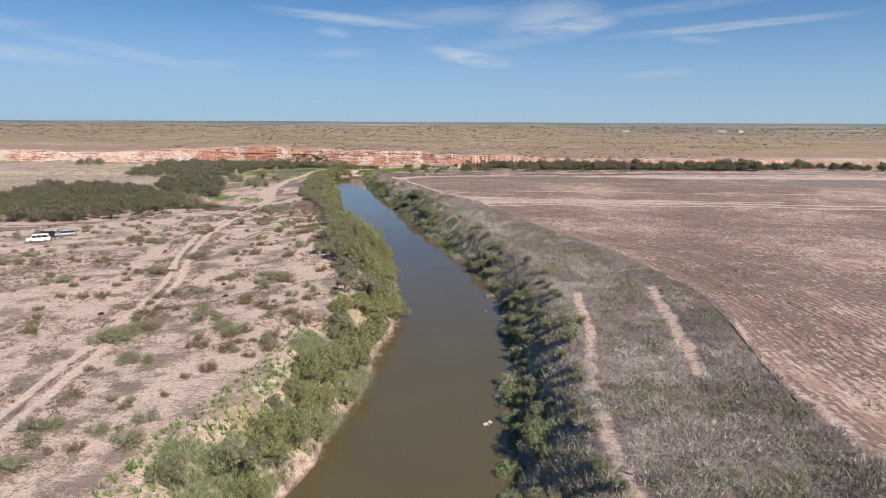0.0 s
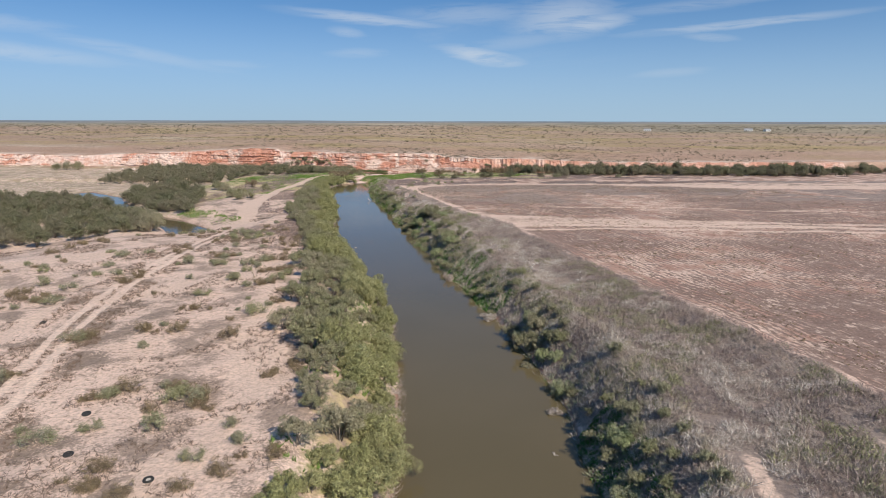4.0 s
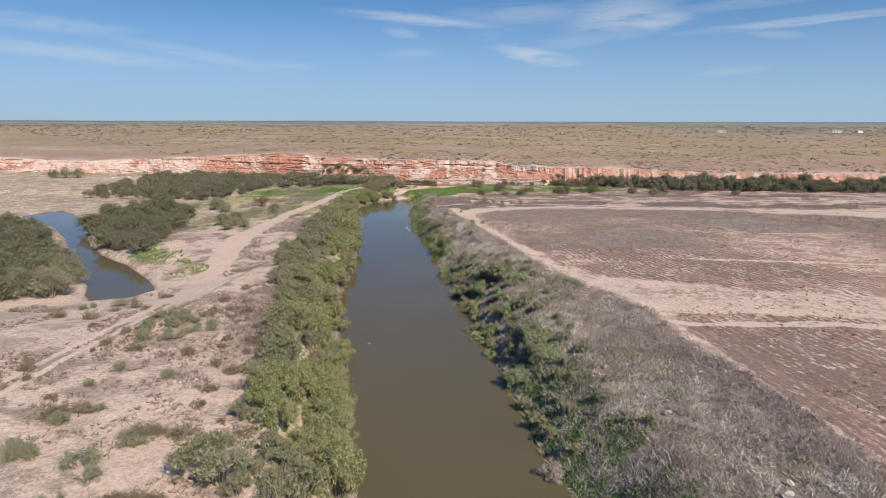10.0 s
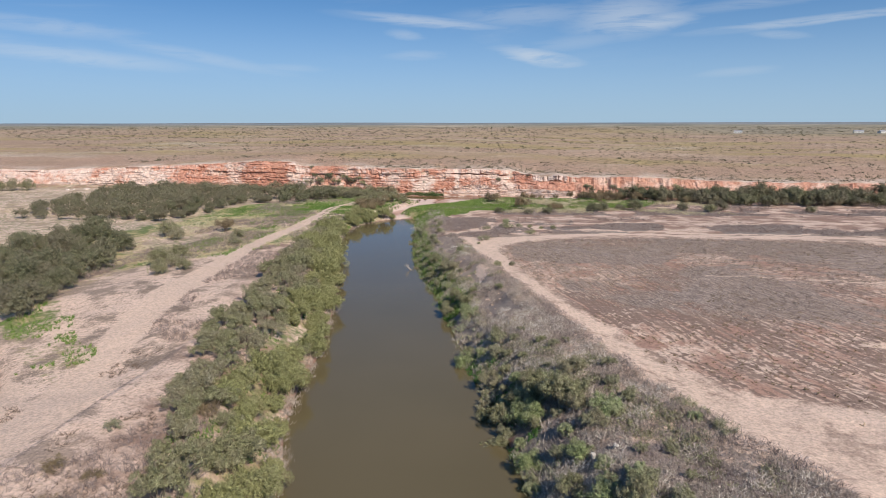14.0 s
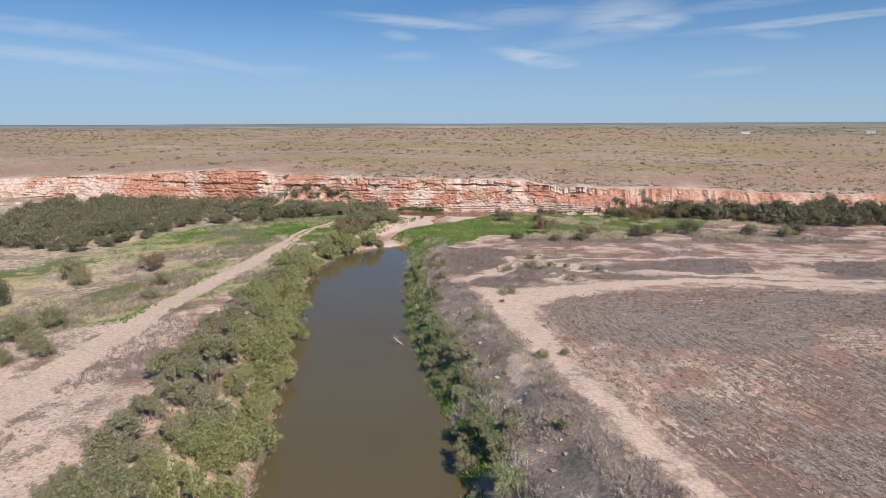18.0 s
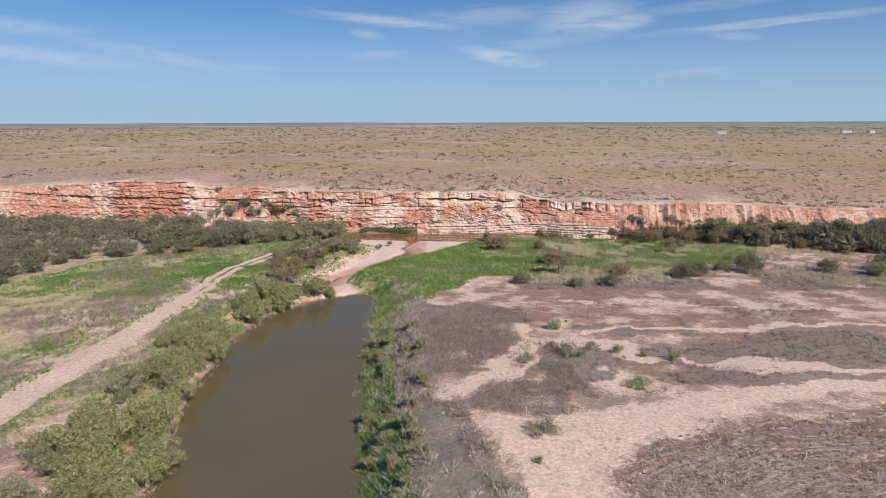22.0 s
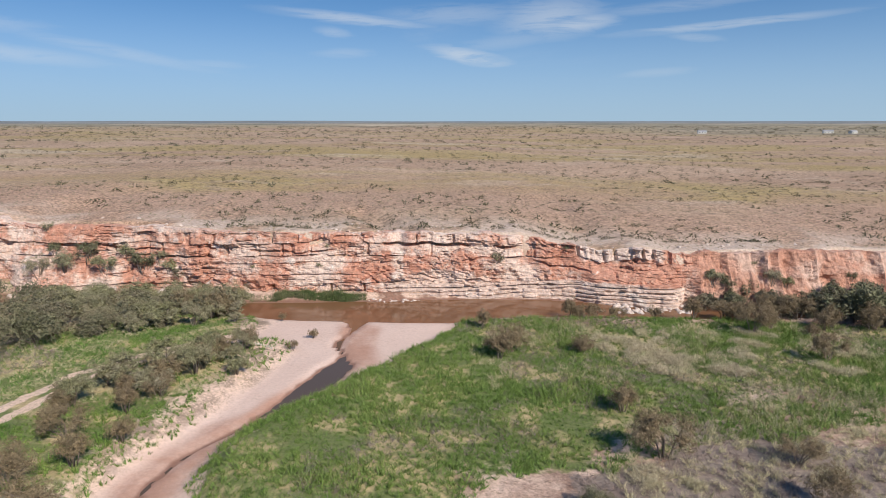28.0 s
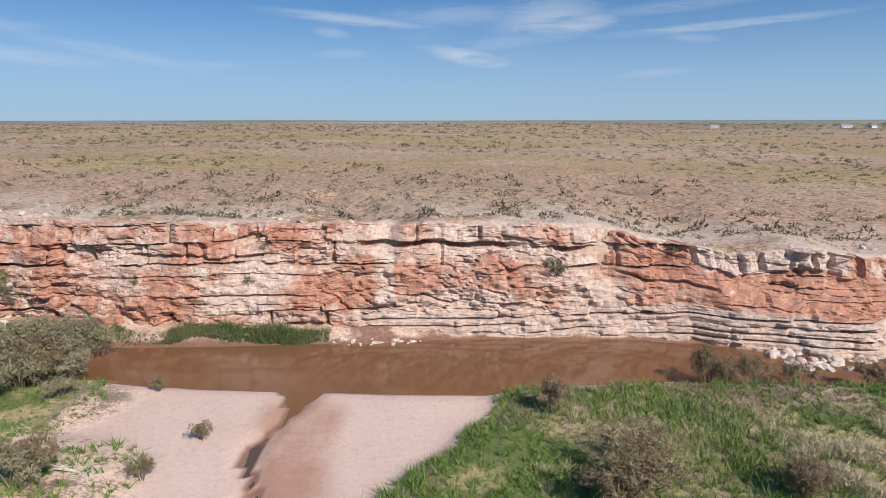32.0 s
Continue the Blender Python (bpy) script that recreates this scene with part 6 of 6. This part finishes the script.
rocks("concrete_chunk", [(3, 203, 0.37), (3.2, 200, 0.40), (2.2, 198, 0.31), (7, 196, 0.28), (6.2, 193, 0.37), (8, 191, 0.37), (7.3, 188, 0.40), (14, 177, 0.37), (13, 175, 0.50), (12.6, 173.6, 0.37), (-8, 233, 0.43), (-6, 233, 0.50), (-10.5, 229, 0.31)],
      chunks, "pale broken concrete chunk among dead weeds", "dumped concrete on the bank", 3, -0.75)
rocks("water_rock", [(4.9, 67.7, 0.5), (5.6, 68.2, 0.4), (7.0, 75.0, 0.5), (7.8, 73.6, 0.45)], stones, "pale rock standing out of the river", "rocks in the river", 4, 0.1)


def tyre(x, y, mat_in):
    top = tagged(new("old_tyre"), "old black car tyre lying on the sand", "tyre", "tyres on the sand")
    bm = bmesh.new()
    ring, tube_ = 22, 8
    vs = [[bm.verts.new(((0.30 + 0.115 * math.cos(b)) * math.cos(a), (0.30 + 0.115 * math.cos(b)) * math.sin(a), 0.10 * math.sin(b) + 0.1)) for b in (j * 2 * math.pi / tube_ for j in range(tube_))] for a in (i * 2 * math.pi / ring for i in range(ring))]
    for i in range(ring):
        for j in range(tube_):
            bm.faces.new((vs[i][j], vs[(i + 1) % ring][j], vs[(i + 1) % ring][(j + 1) % tube_], vs[i][(j + 1) % tube_]))
    part("tread", mesh_of("tread", bm, RUBBER), top)
    bm = bmesh.new()
    bmesh.ops.create_cone(bm, cap_ends=True, segments=22, radius1=0.19, radius2=0.17, depth=0.08, matrix=Matrix.Translation((0, 0, 0.09)))
    part("rim", mesh_of("rim", bm, mat_in), top, "pale wheel rim" if mat_in is CONCRETE else "")
    top.matrix_basis = pose(x, y, float(height(x, y)), 6, -4, 30) @ Matrix.Diagonal((1.05, 1.05, 1.05, 1))


for x, y, m in ((-26, 96.5, CONCRETE), (-35, 101, RUBBER), (-38, 109, RUBBER), (-60, 137, RUBBER), (-50, 91, RUBBER)):
    tyre(x, y, m)


def snag(x, y, seed, size, name, label, lie=False):
    """A dead branch: a bent limb with forks."""
    rng = np.random.RandomState(seed)
    top = tagged(new(name), label, "driftwood")
    reach = np.array((1.0, 0.25, 0.25 if lie else 1.1)) * size
    part("limb", fill(bpy.data.meshes.new("limb"), *joined([tube((-reach[0] * 0.4, 0, -0.3), reach * 0.35, 0.09 * size, 0.07 * size, 6), tube(reach * 0.35, reach + (0, 0.2, 0), 0.07 * size, 0.02, 6)]), WOOD), top)
    for i in range(5):
        k = rng.uniform(0.1, 0.85)
        a = reach * k
        b = a + unit(rng.normal(0, 1, (1, 3)) + (0, 0, 0.1 if lie else 0.6))[0] * size * rng.uniform(0.5, 0.9) * np.array((1, 1, 0.35 if lie else 1))
        part("branch", fill(bpy.data.meshes.new("branch"), *joined([tube(a, (a + b) / 2 + rng.normal(0, 0.06, 3), 0.045 * size, 0.03 * size, 5), tube((a + b) / 2, b, 0.03 * size, 0.008, 5)]), WOOD), top)
    top.matrix_basis = pose(x, y, max(float(height(x, y)), -0.05), 0, 0, rng.uniform(0, 360))


snag(-38.4, 324.4, 4, 1.2, "river_snag", "bleached dead branches standing out of the river")
snag(-28.5, 221, 6, 0.6, "floating_stick", "pale forked stick floating on the river", True)
snag(8.0, 112.0, 8, 0.7, "floating_branch", "pale branch afloat near the bank", True)
snag(-57.5, 447, 9, 1.7, "driftwood_branch", "grey driftwood branch lying at the sand's edge", True)
snag(-56.5, 446, 10, 1.3, "driftwood_branch", "grey driftwood branch lying at the sand's edge", True)
snag(-67, 203, 11, 1.6, "dead_log", "weathered log lying on bare sand", True)

drybrush = kinds_of("brush_heap", "grey-brown heap of dry brush hanging over the water", "brush", "dry brush at the water", GREY, [((1.6, 1.6, 1400, 0.34), {"slim": 0.16, "show": 0.4})])
planted(drybrush, [(-3.6, 185.5, 1.1), (9.5, 122, 0.8), (3.4, 158, 0.9), (-13, 227, 0.8)], (0.9, 1.1), 3, 0.0)

# cliff bushes
def face_y(x, z):
    """Where the cliff's face lies at a height."""
    k = int(np.clip(np.searchsorted(cx, x), 0, len(cx) - 1))
    return float(np.interp(z, CZ[:-1, k], CYY[:-1, k]))


for i, (x, z, r) in enumerate(((-54.5, 9.0, 0.55), (-55.9, 5.6, 0.5), (-21.4, 6.4, 1.0), (-69, 5.2, 0.5), (-112, 11.5, 0.9), (-103, 5.8, 1.9), (-99, 4.0, 1.8), (-95, 6.2, 1.4), (-91.5, 4.0, 1.8), (-88, 6.0, 1.2), (-107, 4.2, 1.9), (-110, 7.0, 1.2), (-97, 8.4, 0.8), (-86, 3.6, 1.4), (-84, 2.6, 1.2), (-112, 3.4, 1.8), (18.5, 3.4, 1.5), (21, 2.8, 1.2), (30, 3.0, 1.6), (33, 2.5, 1.1), (46, 3.2, 1.0), (58, 3.0, 1.5), (27, 6.4, 0.5), (-8, 8.8, 0.5))):
    ob = bush("cliff_bush", bush_meshes("cliff_bush", 400 + i, 1.6, 1.9, 1100, 0.24, (OLIVE, SAGE, DARK)[i % 3], slim=0.3, show=0.2), "grey-green bush rooted on a ledge of the cliff", "bush", "bushes on the cliff face")
    ob.matrix_basis = pose(x, face_y(x, z + 0.2) + 0.15, z, 0, 0, 70 * i) @ Matrix.Diagonal((r, r, r, 1))


def van(x, y, turn, paint, label, long=5.0, tall=2.0):
    """A parked estate van: shaped body, glass, lamps and wheels."""
    top = tagged(new("parked_van"), label, "van", "parked vehicles")
    h, w = long / 2, 0.92
    bm = bmesh.new()
    box(bm, -h, h, -w, w, 0.38, tall * 0.55, 0.12)
    part("body", mesh_of("body", bm, paint), top)
    bm = bmesh.new()
    geo = bmesh.ops.create_cube(bm, size=1.0, matrix=Matrix.Translation((0.28, 0, tall * 0.76)) @ Matrix.Diagonal((long * 0.80, w * 1.84, tall * 0.46, 1)))
    for v in geo["verts"]:
        if v.co.z > tall * 0.76:
            v.co.x += 0.62 if v.co.x < 0 else -0.18
            v.co.y *= 0.86
    bmesh.ops.bevel(bm, geom=list(bm.edges), offset=0.08, segments=2, affect="EDGES")
    part("cabin", mesh_of("cabin", bm, paint), top)
    for side in (-1, 1):
        for x0, x1 in ((-1.15, -0.35), (-0.25, 0.75), (0.85, 2.0)):
            bm = bmesh.new()
            box(bm, x0, x1, side * w * 0.895 - 0.03, side * w * 0.895 + 0.03, tall * 0.62, tall * 0.88, 0.02)
            part("side_window", mesh_of("side_window", bm, GLASS), top)
        for wx in (-long * 0.31, long * 0.30):
            bm = bmesh.new()
            bmesh.ops.create_cone(bm, cap_ends=True, segments=20, radius1=0.35, radius2=0.35, depth=0.24, matrix=pose(wx, side * (w - 0.08), 0.35, 90))
            wheel = part("wheel", mesh_of("wheel", bm, RUBBER), top)
            bm = bmesh.new()
            bmesh.ops.create_cone(bm, cap_ends=True, segments=16, radius1=0.21, radius2=0.19, depth=0.05, matrix=pose(wx, side * (w + 0.05), 0.35, 90))
            part("hub_cap", mesh_of("hub_cap", bm, STEEL), wheel)
        bm = bmesh.new()
        box(bm, h - 0.05, h + 0.02, side * 0.72 - 0.1, side * 0.72 + 0.1, 0.85, 1.15, 0.02)
        part("tail_lamp", mesh_of("tail_lamp", bm, LAMP), top)
        bm = bmesh.new()
        box(bm, -h - 0.02, -h + 0.06, side * 0.68 - 0.16, side * 0.68 + 0.16, 0.72, 0.92, 0.02)
        part("headlamp", mesh_of("headlamp", bm, STEEL), top)
    for name, x0, x1 in (("front_bumper", -h - 0.08, -h + 0.1), ("rear_bumper", h - 0.1, h + 0.08)):
        bm = bmesh.new()
        box(bm, x0, x1, -w * 0.96, w * 0.96, 0.38, 0.62, 0.04)
        part(name, mesh_of(name, bm, RUBBER), top)
    for name, px, tilt in (("windscreen", -1.58, 38), ("rear_window", 2.17, -12)):
        bm = bmesh.new()
        box(bm, -0.02, 0.02, -w * 0.78, w * 0.78, -0.26, 0.26, 0.01)
        bm.transform(pose(px, 0, tall * 0.765, 0, tilt, 0))
        part(name, mesh_of(name, bm, GLASS), top)
    top.matrix_basis = pose(x, y, float(height(x, y)) - 0.04, 0, 0, turn)


van(-96, 151, 24, WHITE, "white van with dark windows parked on the sand")
van(-94.5, 159.5, 30, SILVER, "dusty silver estate car parked on the sand", 4.7, 1.7)
van(-98.5, 157.5, 15, RUBBER, "dark low car parked behind the white van", 4.3, 1.5)

# culvert headwall, posts, black tube along the field
top = tagged(new("culvert_headwall"), "weathered concrete headwall, its two pipe mouths shown as black discs", "culvert")
bm = bmesh.new()
box(bm, -1.7, 1.7, -0.15, 0.15, -0.4, 0.75, 0.03)
part("headwall", mesh_of("headwall", bm, CONCRETE), top)
# closed black discs stand in for the shade inside the two openings
for px in (-0.75, 0.75):
    bm = bmesh.new()
    bmesh.ops.create_cone(bm, cap_ends=True, segments=18, radius1=0.34, radius2=0.34, depth=0.3, matrix=pose(px, -0.03, 0.25, 90))
    part("pipe_mouth", mesh_of("pipe_mouth", bm, RUBBER), top)
for px in (-1.6, 1.6):
    bm = bmesh.new()
    box(bm, px - 0.12, px + 0.12, -1.0, 0.0, -0.4, 0.45, 0.03)
    part("wing_wall", mesh_of("wing_wall", bm, CONCRETE), top)
top.matrix_basis = pose(-15.2, 376, float(height(-15.2, 376)) - 0.15, 0, 0, -12) @ Matrix.Diagonal((0.72, 0.72, 0.72, 1))

fence = tagged(new("wire_fence"), "old wooden posts of a wire fence beside the track", "fence")
line = [(-25.5, 376.5), (-23, 377.6), (-20.5, 379), (-18.5, 383), (-13, 378.6), (-11, 378.5), (-9, 378.6), (-7, 379.2)]
for x, y in line:
    z = float(height(x, y))
    part("post", fill(bpy.data.meshes.new("post"), *tube((x, y, z - 0.3), (x + 0.04, y, z + 1.25), 0.07, 0.055, 6), BARK), fence)
for (xa, ya), (xb, yb) in ((line[0], line[1]), (line[1], line[2]), (line[4], line[5]), (line[5], line[6]), (line[6], line[7])):
    for up_ in (0.55, 1.05):
        part("wire", fill(bpy.data.meshes.new("wire"), *tube((xa, ya, float(height(xa, ya)) + up_), (xb, yb, float(height(xb, yb)) + up_), 0.012, 0.012, 4), STEEL), fence)

# a thin black line along the field edge, built as a tube
edge_line = [(33, 54), (35, 66), (37.6, 80), (39.3, 92), (39.8, 100), (38.6, 106)]
pieces = [tube((xa, ya, float(height(xa, ya)) + 0.12), (xb, yb, float(height(xb, yb)) + 0.12), 0.13, 0.13, 8) for (xa, ya), (xb, yb) in zip(edge_line[:-1], edge_line[1:])]
tagged(new("irrigation_pipe", fill(bpy.data.meshes.new("irrigation_pipe"), *joined(pieces), RUBBER)), "thin black tube along the field edge", "pipe")


def house(x, y, long, deep, tall, turn):
    top = tagged(new("farm_house"), "small white farm building far out on the plain", "house", "farm buildings on the plain")
    bm = bmesh.new()
    box(bm, -long / 2, long / 2, -deep / 2, deep / 2, -1.0, tall)
    part("wall", mesh_of("wall", bm, PLASTER), top)
    bm = bmesh.new()
    a, b = long / 2 + 0.5, deep / 2 + 0.5
    v = [bm.verts.new(p) for p in ((-a, -b, tall), (a, -b, tall), (a, b, tall), (-a, b, tall), (-a, 0, tall + deep * 0.28), (a, 0, tall + deep * 0.28))]
    for f in ((0, 1, 5, 4), (2, 3, 4, 5), (0, 4, 3), (1, 2, 5), (3, 2, 1, 0)):
        bm.faces.new([v[i] for i in f])
    part("roof", mesh_of("roof", bm, ROOFING), top)
    for px in (-long * 0.3, 0.0, long * 0.3):
        bm = bmesh.new()
        box(bm, px - 0.8, px + 0.8, -deep / 2 - 0.05, -deep / 2 + 0.05, 1.0, 2.2)
        part("window", mesh_of("window", bm, GLASS), top)
    top.matrix_basis = pose(x, y, float(height(x, y)), 0, 0, turn)


for spec in ((420, 1500, 14, 8, 3.2, -10), (640, 1500, 16, 9, 3.4, -15), (672, 1482, 12, 8, 3.2, 20)):
    house(*spec)
